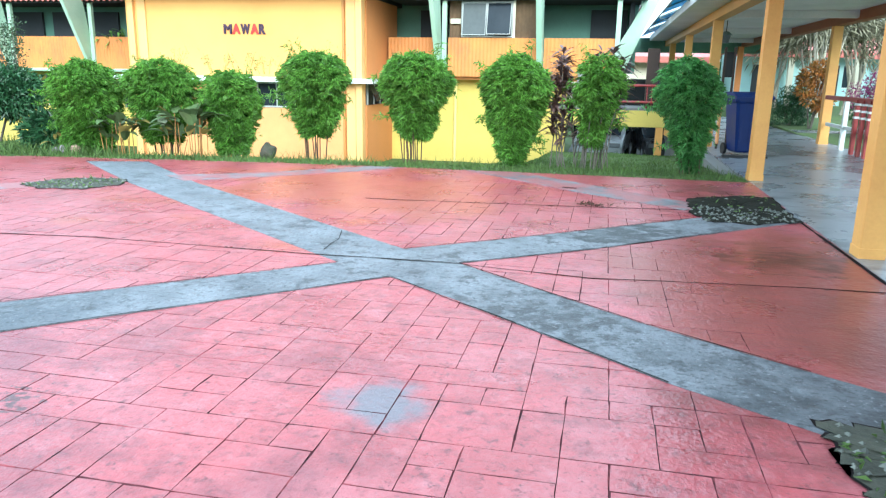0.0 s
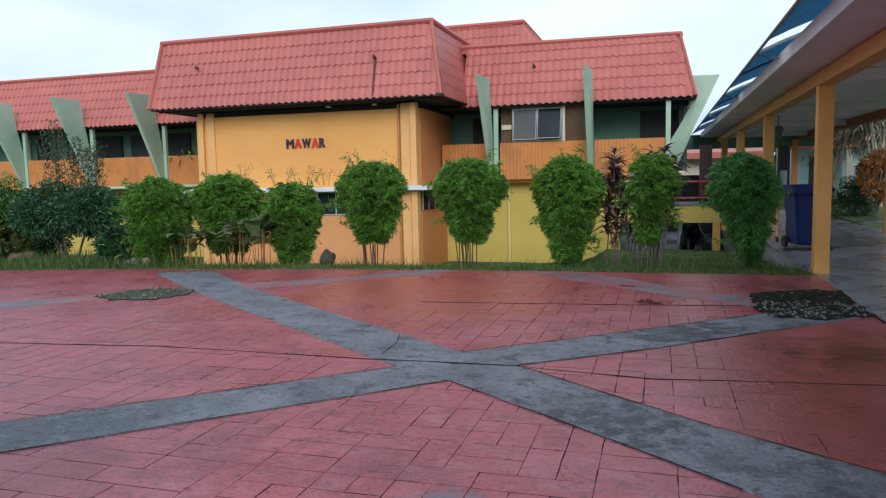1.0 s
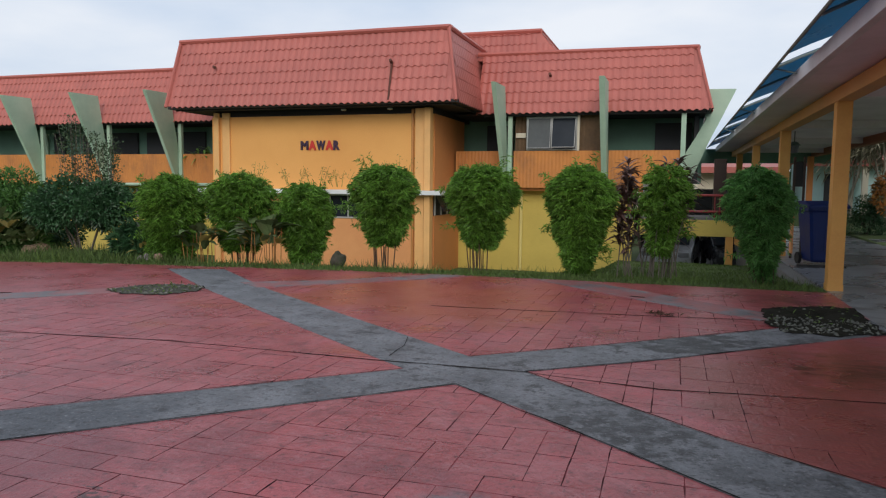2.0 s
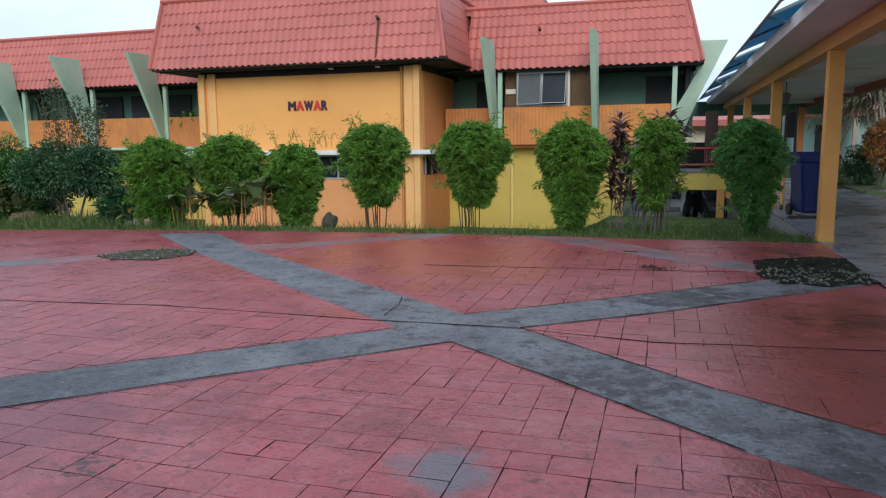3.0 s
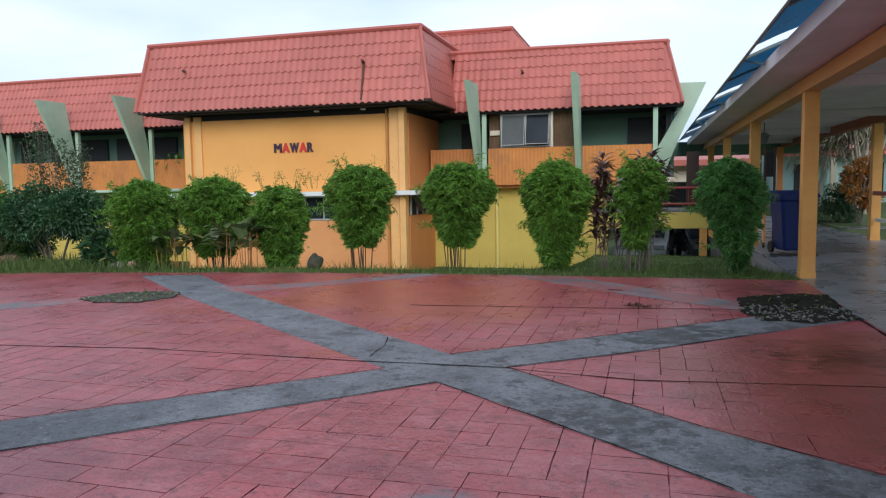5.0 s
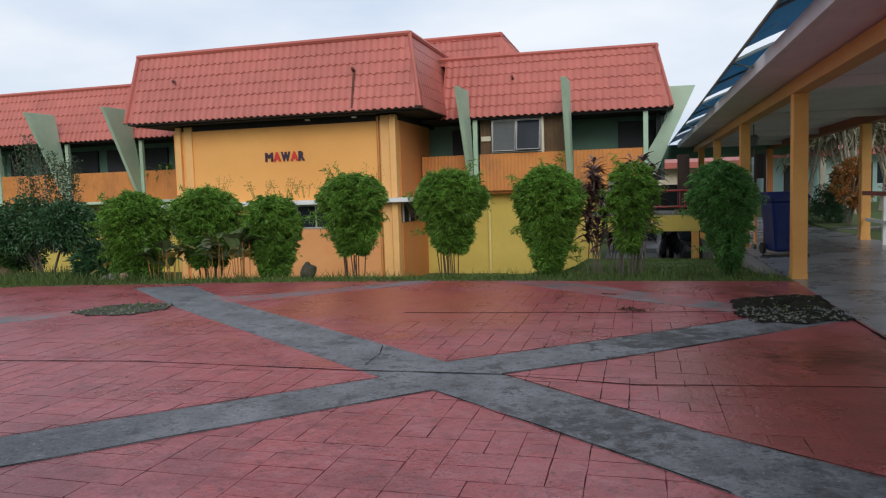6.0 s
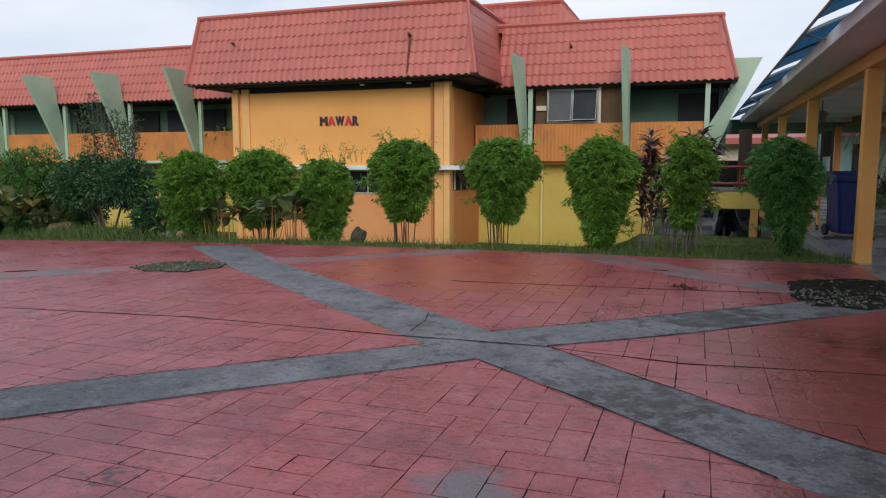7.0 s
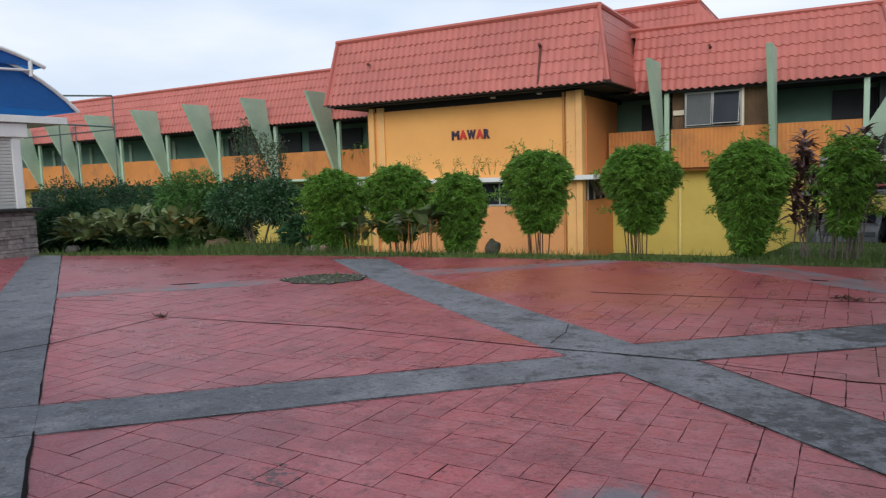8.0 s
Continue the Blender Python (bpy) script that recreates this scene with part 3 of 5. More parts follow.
solid("retaining_wall", box(2.36, 12.3, -1.2, 2.615, 33, -0.015, 0.01), M_PATH, "low stained concrete retaining wall under the walkway", "wall", kind="structure")

# ---------------------------------------------------------------- roof tiles
PITCH, COURSE = 0.23, 0.395


def tile_shape():
    """One pressed tile: a wave across, a tilt up the slope and a turned-down lip."""
    v, f = [], []
    k = 8
    for row, (y, dz) in enumerate(((0.0, 0.002), (0.0, 0.034), (COURSE + 0.03, 0.006))):
        for i in range(k + 1):
            u = i / k
            v.append((u * PITCH, y - 0.022 * (row < 2) * math.cos(2 * math.pi * u), dz + 0.028 * (0.5 - 0.5 * math.cos(2 * math.pi * u))))
    for r in range(2):
        for i in range(k):
            a = r * (k + 1) + i
            f.append((a, a + 1, a + k + 2, a + k + 1))
    return v, f


TILE_V, TILE_F = tile_shape()
TILE_MESH = raw("roof_tile", TILE_V, TILE_F, M_TILE)


def slope(name, foot_a, foot_b, top_a, top_b, parent, single=False, lip=1.0, label="red pressed-tile roof slope"):
    """A tiled roof slope between its eave (foot) and its top edge, with backing, as a part."""
    fa, fb, ta, tb = (Vector(p) for p in (foot_a, foot_b, top_a, top_b))
    ux = (fb - fa).normalized()
    n = ux.cross(ta - fa).normalized()
    vy = n.cross(ux)
    height = (ta - fa).dot(vy)
    la, lb, wide = (ta - fa).dot(ux), (tb - fa).dot(ux), (fb - fa).length
    bm = bmesh.new()
    quad = [bm.verts.new(p - n * 0.004) for p in (fa + vy * 0.035, fb + vy * 0.035, tb, ta)]
    quad2 = [bm.verts.new(p - n * 0.06) for p in (fa + vy * 0.035, fb + vy * 0.035, tb, ta)]
    bm.faces.new(quad)
    bm.faces.new(quad2[::-1])
    for i in range(4):
        bm.faces.new((quad[i], quad2[i], quad2[(i + 1) % 4], quad[(i + 1) % 4]))
    back = part(name, bm, M_TILE, parent, label)
    m = Matrix((ux, vy, n)).transposed().to_4x4()
    m.translation = fa
    rows = max(1, math.ceil(height / COURSE - 0.12))
    verts, faces = [], []
    for r in range(rows):
        y0 = r * COURSE
        k = min(1.0, (height - y0) / COURSE)
        lo = la * y0 / height
        hi = wide + (lb - wide) * y0 / height
        lo2, hi2 = la * (y0 + COURSE) / height, wide + (lb - wide) * (y0 + COURSE) / height
        lo, hi = max(lo, lo2), min(hi, hi2)
        u = math.ceil(lo / PITCH) * PITCH
        while u + PITCH <= hi + 0.02:
            jx, jz = random.uniform(-0.002, 0.002), random.uniform(0, 0.003)
            if single:
                hold(new("tile", TILE_MESH), back).matrix_basis = m @ Matrix.Translation((u + jx, y0 - 0.03, jz)) @ Matrix.Diagonal((1, k, 1, 1))
            else:
                i = len(verts)
                verts += [m @ Vector((x + u, y * k + y0 - 0.03, z * lip + jz)) for x, y, z in TILE_V]
                faces += [tuple(i + q for q in face) for face in TILE_F]
            u += PITCH
    if not single:
        tagged(hold(new("tiles", raw("tiles", verts, faces, M_TILE)), back), kind="stuff")
    return back


def capping(parent, a, b, size=0.09):
    """A folded metal strip along a roof edge."""
    part("flashing", tube([a, b], size, 6), M_RIDGE, parent, "folded red metal roof flashing")


# ---------------------------------------------------------------- the two-storey building
BASE_Z = -1.45
hostel = thing("hostel_building", (-8, 25, BASE_Z), "two-storey orange building with red tiled roofs and green fins", "building")


def hp(name, bm, material, label="", parent=None):
    return part(name, bm, material, parent or hostel, label)


# central block: walls
hp("wall", box(-15.1, 22.0, 1.38, -7.02, 22.22, 3.82), M_WALL_UP, "smooth orange plastered upper wall")
lower = bmesh.new()
box(-15.1, 22.0, BASE_Z, -7.02, 22.22, 0.42, 0, lower)
box(-15.1, 22.0, 0.42, -10.62, 22.22, 1.24, 0, lower)
box(-8.6, 22.0, 0.42, -7.02, 22.22, 1.24, 0, lower)
hp("wall", lower, M_WALL_LOW, "salmon plastered lower wall")
# side walls take a darker orange than the front
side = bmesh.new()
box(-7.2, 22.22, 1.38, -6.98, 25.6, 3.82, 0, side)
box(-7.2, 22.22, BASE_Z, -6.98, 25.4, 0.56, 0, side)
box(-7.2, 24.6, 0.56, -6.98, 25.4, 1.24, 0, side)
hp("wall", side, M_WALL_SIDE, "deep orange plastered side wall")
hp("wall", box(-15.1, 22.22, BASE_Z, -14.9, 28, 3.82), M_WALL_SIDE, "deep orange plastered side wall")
hp("soffit", box(-16.16, 21.02, 4.03, -5.912, 28, 4.13), M_SOFFIT, "dark timber soffit, eave shade in its colour")
# dark strips stand in for the shade between wall head and eave
hp("wall_head", box(-15.0, 22.06, 3.82, -7.05, 22.2, 4.028), M_SOFFIT, "dark strip for the shadow gap over the wall")
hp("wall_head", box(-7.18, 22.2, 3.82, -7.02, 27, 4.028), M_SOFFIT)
ledge = bmesh.new()
box(-15.55, 21.45, 1.24, -6.55, 22.0, 1.38, 0.012, ledge)
box(-6.98, 22.0, 1.24, -6.55, 25.3, 1.38, 0.012, ledge)
hp("ledge", ledge, M_WHITE, "stained white concrete ledge")
for x0, x1, y0 in ((-14.97, -14.77, 21.88), (-14.66, -14.36, 21.93), (-7.52, -7.22, 21.86), (-7.17, -6.97, 21.72)):
    hp("pilaster", box(x0, y0, BASE_Z, x1, 22.0, 1.24, 0.02), M_PILLAR, "pale orange pilaster")
    hp("pilaster", box(x0, y0, 1.38, x1, 22.0, 3.97, 0.02), M_PILLAR, "pale orange pilaster")
for x in (-7.62,):
    hp("downpipe", tube([(x, 21.93, BASE_Z), (x, 21.93, 3.95)], 0.045, 10), M_PIPE, "orange-painted downpipe")
# thin rod added for the shadowed gap between the right-hand pilasters
for x in (-7.195,):
    hp("downpipe", tube([(x, 21.93, BASE_Z), (x, 21.93, 3.95)], 0.03, 8), M_RUST, "thin dark rod filling the pilaster gap")


def window(x0, x1, z0, z1, y, panes, frame_mat=None, glass=None, open_angle=0.0, parent=None):
    """A framed window facing the plaza, with one leaf per pane; open leaves lean out from their top edge."""
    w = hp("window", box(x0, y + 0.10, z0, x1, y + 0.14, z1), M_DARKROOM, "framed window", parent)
    t = 0.045
    fr = bmesh.new()
    for a, b, c, d in ((x0, x1, z0, z0 + t), (x0, x1, z1 - t, z1), (x0, x0 + t, z0 + t, z1 - t), (x1 - t, x1, z0 + t, z1 - t)):
        box(a, y, c, b, y + 0.07, d, 0, fr)
    step = (x1 - x0 - t) / panes
    for i in range(1, panes):
        box(x0 + i * step, y, z0 + t, x0 + i * step + t, y + 0.07, z1 - t, 0, fr)
    part("window_frame", fr, frame_mat or M_FRAME, w, "grey metal window frame")
    for i in range(panes):
        a, b = x0 + i * step + t, x0 + (i + 1) * step
        pane = box(a, -0.012, -(z1 - z0 - 2 * t), b, 0.0, 0.0)
        turn = Matrix.Translation((0, y + 0.03, z1 - t)) @ Matrix.Rotation(radians(-open_angle if i % 2 else -open_angle * 0.6), 4, "X")
        bmesh.ops.transform(pane, matrix=turn, verts=pane.verts)
        g = part("pane", pane, (glass or [M_GLASS])[i % len(glass or [M_GLASS])], w, "window pane")
        if open_angle:
            rim = bmesh.new()
            h = z1 - z0 - 2 * t
            for p, q, r, s in ((a, b, -0.02, 0), (a, b, -h, -h + 0.02), (a, a + 0.02, -h + 0.02, -0.02), (b - 0.02, b, -h + 0.02, -0.02)):
                box(p, -0.025, r, q, -0.012, s, 0, rim)
            bmesh.ops.transform(rim, matrix=turn, verts=rim.verts)
            part("leaf_frame", rim, M_FRAME, w, "grey casement rim")
    return w


window(-10.62, -8.6, 0.44, 1.22, 22.05, 3)
# the hinged panes of the side window, some ajar
sw = hp("window", box(-7.16, 22.3, 0.56, -7.12, 24.6, 1.24), M_DARKROOM, "broken louvre window with panes ajar")
for y in (22.3, 22.95, 23.6, 24.25):
    part("window_frame", box(-7.02, y, 0.58, -6.97, y + 0.05, 1.22), M_FRAME, sw, "grey metal window frame")
    pane = box(-0.01, y + 0.06, -0.55, 0.0, y + 0.58, 0.0)
    bmesh.ops.transform(pane, matrix=Matrix.Translation((-6.97, 0, 1.2)) @ Matrix.Rotation(radians(-28 if y < 23 else -12), 4, "Y"), verts=pane.verts)
    part("pane", pane, M_GLASS, sw, "window pane hanging ajar")

# central roof
slope("roof", (-16.2, 21.0, 4.10), (-5.9, 21.0, 4.08), (-16.12, 21.8, 6.38), (-6.42, 21.8, 6.38), hostel, single=True)
slope("roof", (-5.9, 21.0, 4.08), (-5.9, 27.5, 4.08), (-6.42, 21.8, 6.38), (-6.42, 28.0, 6.38), hostel, lip=0.3)
slope("roof", (-16.2, 28.0, 4.10), (-16.2, 21.0, 4.10), (-16.12, 28.0, 6.38), (-16.12, 21.8, 6.38), hostel)
hp("flat_roof", box(-16.1, 21.82, 6.2, -6.45, 32, 6.34), M_RIDGE)
capping(hostel, (-16.18, 21.78, 6.40), (-6.40, 21.78, 6.40), 0.085)
capping(hostel, (-6.40, 21.78, 6.40), (-6.42, 28.2, 6.40), 0.085)
capping(hostel, (-5.92, 20.98, 4.08), (-6.41, 21.78, 6.39), 0.06)
capping(hostel, (-16.22, 20.98, 4.10), (-16.15, 21.78, 6.39), 0.06)
hp("eave_board", box(-16.0, 21.22, 3.98, -6.1, 21.26, 4.028), M_SOFFIT, "dark timber eave board, shade in its colour")
hp("eave_board", box(-6.14, 21.26, 3.98, -6.10, 27.4, 4.028), M_SOFFIT, "dark timber eave board, shade in its colour")
# stair-head roof behind
slope("roof", (-9.2, 27.6, 6.2), (-3.75, 27.6, 6.2), (-9.2, 28.0, 7.42), (-4.72, 28.0, 7.42), hostel)
slope("roof", (-3.75, 27.6, 6.2), (-3.75, 33, 6.2), (-4.72, 28.0, 7.42), (-4.72, 33, 7.42), hostel)
hp("flat_roof", box(-9.2, 28.02, 6.3, -4.74, 33, 7.38), M_RIDGE)
capping(hostel, (-9.2, 27.98, 7.44), (-4.70, 27.98, 7.44), 0.09)
capping(hostel, (-4.70, 27.98, 7.44), (-4.70, 33, 7.44), 0.09)
# the pipes on the tiles
hp("vent_pipe", tube([(-8.08, 20.98, 4.14), (-8.12, 21.36, 5.3)], 0.035, 8), M_RUST, "rusted pipe lying up the tiles")
hp("vent_pipe", tube([(-8.12, 21.40, 5.3), (-8.12, 21.22, 5.38)], 0.05, 8), M_RUST)
hp("vent_pipe", tube([(-14.66, 21.5, 5.48), (-14.40, 21.22, 5.40)], 0.045, 8), M_RUST, "short rusted pipe end")
for x in (-9.9, -8.3):
    hp("soffit_lamp", box(x - 0.07, 21.6, 3.92, x + 0.07, 21.72, 3.97, 0.015), M_WHITE, "small white soffit lamp")


def ribbed(x0, x1, y, z0, z1):
    """A fluted balcony front."""
    bm = bmesh.new()
    n = int((x1 - x0) / 0.06)
    ring = []
    for i in range(n + 1):
        x = x0 + (x1 - x0) * i / n
        yy = y + 0.012 * (i % 2)
        ring.append((bm.verts.new((x, yy, z0)), bm.verts.new((x, yy, z1)), bm.verts.new((x, y + 0.14, z1)), bm.verts.new((x, y + 0.14, z0))))
    for a, b in zip(ring, ring[1:]):
        for k in range(4):
            bm.faces.new((a[k], b[k], b[(k + 1) % 4], a[(k + 1) % 4]))
    bm.faces.new(ring[0])
    bm.faces.new(ring[-1][::-1])
    return bm


FIN = [(22.42, 4.95), (23.82, 4.97), (24.0, 3.95), (24.5, 1.42), (24.24, 1.42)]


def fin(x, thick=0.13, drop=0.0):
    hp("fin", prism([(p, q - drop * (q > 4)) for p, q in FIN], "x", x - thick / 2, x + thick / 2, 0.008), M_MINT, "tapering mint-green concrete fin")


# east wing
hp("floor_slab", box(-6.9, 24.46, 1.525, 0.62, 32, 1.68), M_SOFFIT, "upper floor slab")
for a, b in ((-6.9, -5.22), (-4.86, -1.95), (-1.72, 0.5)):
    hp("parapet", ribbed(a, b, 24.3, 1.50, 2.73), M_PARAPET, "orange fluted balcony front")
hp("back_wall", box(-9.0, 26.4, 1.68, 1.2, 26.6, 4.3), M_GREENWALL, "dim green wall behind the balcony")
hp("ceiling_panel", box(-6.9, 24.04, 3.92, 1.30, 26.4, 3.97), M_SOFFIT, "balcony ceiling with shade in its colour")
# end wall and doorway panels carry the room's shade in their colour
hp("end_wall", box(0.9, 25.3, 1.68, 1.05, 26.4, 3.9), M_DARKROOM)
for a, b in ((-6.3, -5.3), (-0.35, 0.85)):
    hp("dark_doorway", box(a, 26.3, 1.8, b, 26.39, 3.75), M_DARKROOM, "doorway panel coloured as interior shade")
for x in (-4.98, 0.56):
    hp("post", box(x - 0.075, 24.2, 1.55, x + 0.075, 24.34, 3.92, 0.015), M_MINT, "slim mint-green post")
fin(-5.15, 0.14, 0.16)
fin(-1.83, 0.17, 0.10)
hp("fin", prism([(0.95, 4.71), (2.12, 4.69), (1.67, 3.70), (1.34, 3.00), (0.72, 1.45), (0.42, 1.45), (0.66, 2.69), (0.93, 3.15), (1.25, 3.75)], "y", 25.1, 25.25, 0.008), M_MINT, "tapering mint-green concrete end fin")
window(-4.44, -2.76, 2.75, 3.86, 24.33, 2, glass=[M_GLASS_PALE, M_GLASS], open_angle=14.0)
hp("curtain", ribbed(-2.70, -1.98, 24.45, 2.6, 3.9), M_CURTAIN, "drawn brown curtain")
hp("curtain", ribbed(-4.88, -4.5, 24.6, 2.6, 3.9), M_CURTAIN, "drawn brown curtain")
hp("paper_sheet", box(-4.84, 24.52, 3.18, -4.50, 24.54, 3.34), M_CREAM, "pale sheet behind the opening")
hp("window_post", box(-2.75, 24.3, 2.73, -2.68, 24.42, 3.92), M_CREAM, "pale timber window post")
slope("roof", (-6.1, 24.0, 3.96), (1.36, 24.0, 3.96), (-6.1, 24.9, 6.05), (0.89, 24.9, 5.99), hostel, single=True)
slope("roof", (1.36, 24.0, 3.96), (1.36, 34, 3.96), (0.89, 24.9, 5.99), (0.89, 34, 5.99), hostel)
hp("flat_roof", box(-6.4, 24.92, 5.86, 0.86, 34, 5.97), M_RIDGE)
capping(hostel, (-6.3, 24.88, 6.07), (0.91, 24.88, 6.01), 0.08)
capping(hostel, (0.91, 24.88, 6.01), (0.91, 34, 6.01), 0.08)
capping(hostel, (1.37, 23.98, 3.97), (0.90, 24.88, 6.0), 0.05)
hp("eave_board", box(-5.9, 24.12, 3.87, 1.22, 24.16, 3.918), M_SOFFIT, "dark timber eave board, shade in its colour")
hp("eave_board", box(1.18, 24.16, 3.87, 1.22, 34, 3.918), M_SOFFIT, "dark timber eave board, shade in its colour")
hp("vent_pipe", tube([(-3.72, 24.2, 4.2), (-3.70, 24.6, 5.2)], 0.02, 6), M_RUST, "thin rust streaked pipe")
hp("vent_pipe", tube([(-3.70, 24.5, 5.2), (-3.70, 24.3, 5.25)], 0.05, 8), M_RUST, "rusted vent stub")
hp("wall", box(-6.98, 25.0, BASE_Z, -0.95, 25.2, 1.52), M_YELLOW, "yellow plastered ground-floor wall")
hp("wall", box(-6.98, 24.5, 1.40, 0.6, 25.0, 1.52), M_PARAPET, "orange beam under the balcony")
for x in (-4.70,):
    hp("downpipe", tube([(x, 24.93, BASE_Z), (x, 24.93, 1.4)], 0.055, 10), M_CREAMYELLOW, "pale yellow-painted downpipe")
# back wall coloured as dark as the unlit parking bay
hp("undercroft_wall", box(-1.0, 33.5, BASE_Z, 2.2, 33.7, 1.5), M_DARKROOM, "parking undercroft back wall with shade in its colour")
hp("undercroft_floor", box(-1.0, 22.5, -1.5, 5.5, 33.5, -1.32), M_PATH, "concrete parking floor")
hp("undercroft_pier", box(-0.2, 29, -1.4, 0.2, 29.4, 1.5), M_YELLOW)

# west wing
W_END = -47.0
hp("floor_slab", box(W_END, 24.46, 1.50, -15.1, 30, 1.66), M_SOFFIT, "upper floor slab")
hp("back_wall", box(W_END, 26.4, 1.66, -15.1, 26.6, 4.0), M_GREENWALL, "dim green wall behind the balcony")
hp("ceiling_panel", box(W_END, 24.04, 3.90, -15.1, 26.4, 3.95), M_SOFFIT, "balcony ceiling with shade in its colour")
FINS_W = [-18.32 - 3.44 * k for k in range(8)]
last = -15.1
for k, x in enumerate(FINS_W):
    fin(x)
    hp("post", box(x + 0.08, 24.2, 1.50, x + 0.23, 24.34, 3.92, 0.015), M_MINT, "slim mint-green post")
    hp("parapet", ribbed(x + 0.23, last - 0.02, 24.28, 1.47, 2.68), M_PARAPET, "stained orange balcony front")
    last = x - 0.08
    # wide dark panels shade the back wall of the nearer bays
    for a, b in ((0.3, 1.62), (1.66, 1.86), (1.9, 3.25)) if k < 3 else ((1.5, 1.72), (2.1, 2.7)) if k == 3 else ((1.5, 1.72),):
        w = hp("dark_doorway" if b - a > 0.5 else "post", box(x + a, 26.28, 1.7, x + b, 26.39, 3.7), M_DARKROOM if b - a > 0.5 else M_MINT, "dark panel painted as balcony shade" if b - a > 0.5 else "green wall post")
    hp("window", box(x + 0.45, 25.42, 0.1, x + 3.0, 25.47, 1.3), M_GLASS, "dark ground-floor window band")
    for a in (0.45, 1.3, 2.15, 2.96):
        hp("window_frame", box(x + a, 25.38, 0.1, x + a + 0.05, 25.42, 1.3), M_FRAME, "grey window mullion")
hp("parapet", box(W_END, 24.28, 1.47, last, 24.42, 2.68, 0.01), M_PARAPET, "stained orange balcony front")
hp("wall", box(W_END, 25.47, BASE_Z, -15.1, 25.7, 1.5), M_YELLOW, "yellow plastered ground-floor wall")
hp("drain_pipe", tube([(-24.0, 24.2, 1.46), (-15.4, 24.2, 1.5)], 0.06, 8), M_MINT, "green drain pipe under the balcony")
slope("roof", (W_END, 24.0, 3.93), (-15.3, 24.0, 3.93), (W_END, 24.9, 6.03), (-15.3, 24.9, 6.03), hostel)
hp("flat_roof", box(W_END, 24.92, 5.9, -15.0, 34, 6.0), M_RIDGE)
capping(hostel, (W_END, 24.88, 6.06), (-16.0, 24.88, 6.06), 0.08)
hp("eave_board", box(W_END, 24.12, 3.85, -15.4, 24.16, 3.898), M_SOFFIT, "dark timber eave board, shade in its colour")


# ---------------------------------------------------------------- the name on the wall
def sign():
    t = thing("wall_sign", (-10.94, 21.98, 2.68), "raised navy and red letters on the orange wall", "sign")
    size = 0.29 / 0.73
    x = -11.64
    for ch, wide, m in (("M", 0.30, M_NAVY), ("A", 0.30, M_LETRED), ("W", 0.35, M_NAVY), ("A", 0.30, M_LETRED), ("R", 0.24, M_NAVY)):
        cu = bpy.data.curves.new("letter", "FONT")
        cu.body, cu.size, cu.extrude, cu.offset, cu.align_x = ch, size, 0.02, (0.0 if ch == "M" else 0.021), "CENTER"
        cu.bevel_depth = 0.016 if ch == "M" else 0.0
        tmp = new("scratch", cu)
        bpy.context.view_layer.update()
        me = bpy.data.meshes.new_from_object(tmp.evaluated_get(bpy.context.evaluated_depsgraph_get()))
        bpy.data.objects.remove(tmp)
        xs = [v.co.x for v in me.vertices]
        k = (wide - 0.02) / (max(xs) - min(xs))
        mid = (max(xs) + min(xs)) / 2
        me.transform(Matrix.Translation((x + wide / 2, 21.975, 2.70)) @ Matrix.Rotation(radians(90), 4, "X") @ Matrix.Diagonal((k, 1, 1, 1)) @ Matrix.Translation((-mid, 0, 0)))
        me.materials.clear()
        me.materials.append(m)
        me.name = "letter"
        tagged(hold(new("letter", me), t), "raised red letter" if m is M_LETRED else "raised navy letter")
        x += wide * 0.965


sign()


# ---------------------------------------------------------------- covered walkway
walkway = thing("covered_walkway", (4.2, 15, 0), "covered walkway with ochre columns, grey ceiling and blue canopy", "walkway")
COL_Y = [-5.0, 1.6, 7.36, 12.52, 18.45, 24.6, 30.5]


def column(x, y, paint=M_COLUMN):
    c = part("column", box(x, y - 0.12, 0.0, x + 0.215, y + 0.12, 2.86, 0.015), paint, walkway, "square ochre-painted concrete column")
    part("base_skirt", box(x - 0.006, y - 0.126, 0.0, x + 0.221, y + 0.126, 0.10, 0.005), paint, c)


for y in COL_Y:
    column(2.65 if y == 7.36 else 2.615, y)
for y in (-3.0, 3.5, 10.0, 20.25):
    column(5.62, y)
column(5.46, 32.7, M_WALL_SIDE)
part("beam", box(2.60, -12, 2.86, 2.84, 33, 3.06, 0.01), M_BEAM, walkway, "ochre edge beam")
part("beam", box(5.62, -12, 2.86, 5.86, 33, 3.14, 0.01), M_SHADEDBEAM, walkway, "red-brown edge beam darkened for shade")
for y in COL_Y[1:]:
    part("cross_beam", box(2.84, y - 0.09, 2.92, 5.62, y + 0.09, 3.075), M_CEIL, walkway)
part("ceiling_slab", box(2.06, -12, 3.08, 6.5, 33, 3.17), M_CEIL, walkway, "grey painted slab underside")
part("gutter", box(1.96, -12, 3.07, 2.055, 33, 3.26, 0.01), M_GUTTER, walkway, "pale grey fascia gutter")
part("gutter", box(6.51, -12, 3.07, 6.60, 33, 3.26, 0.01), M_GUTTER, walkway, "pale grey fascia gutter")
part("end_fascia", box(0.6, 33.02, 2.6, 6.6, 33.3, 3.2), M_GREENWALL, walkway, "dark green cross beam at the far end")


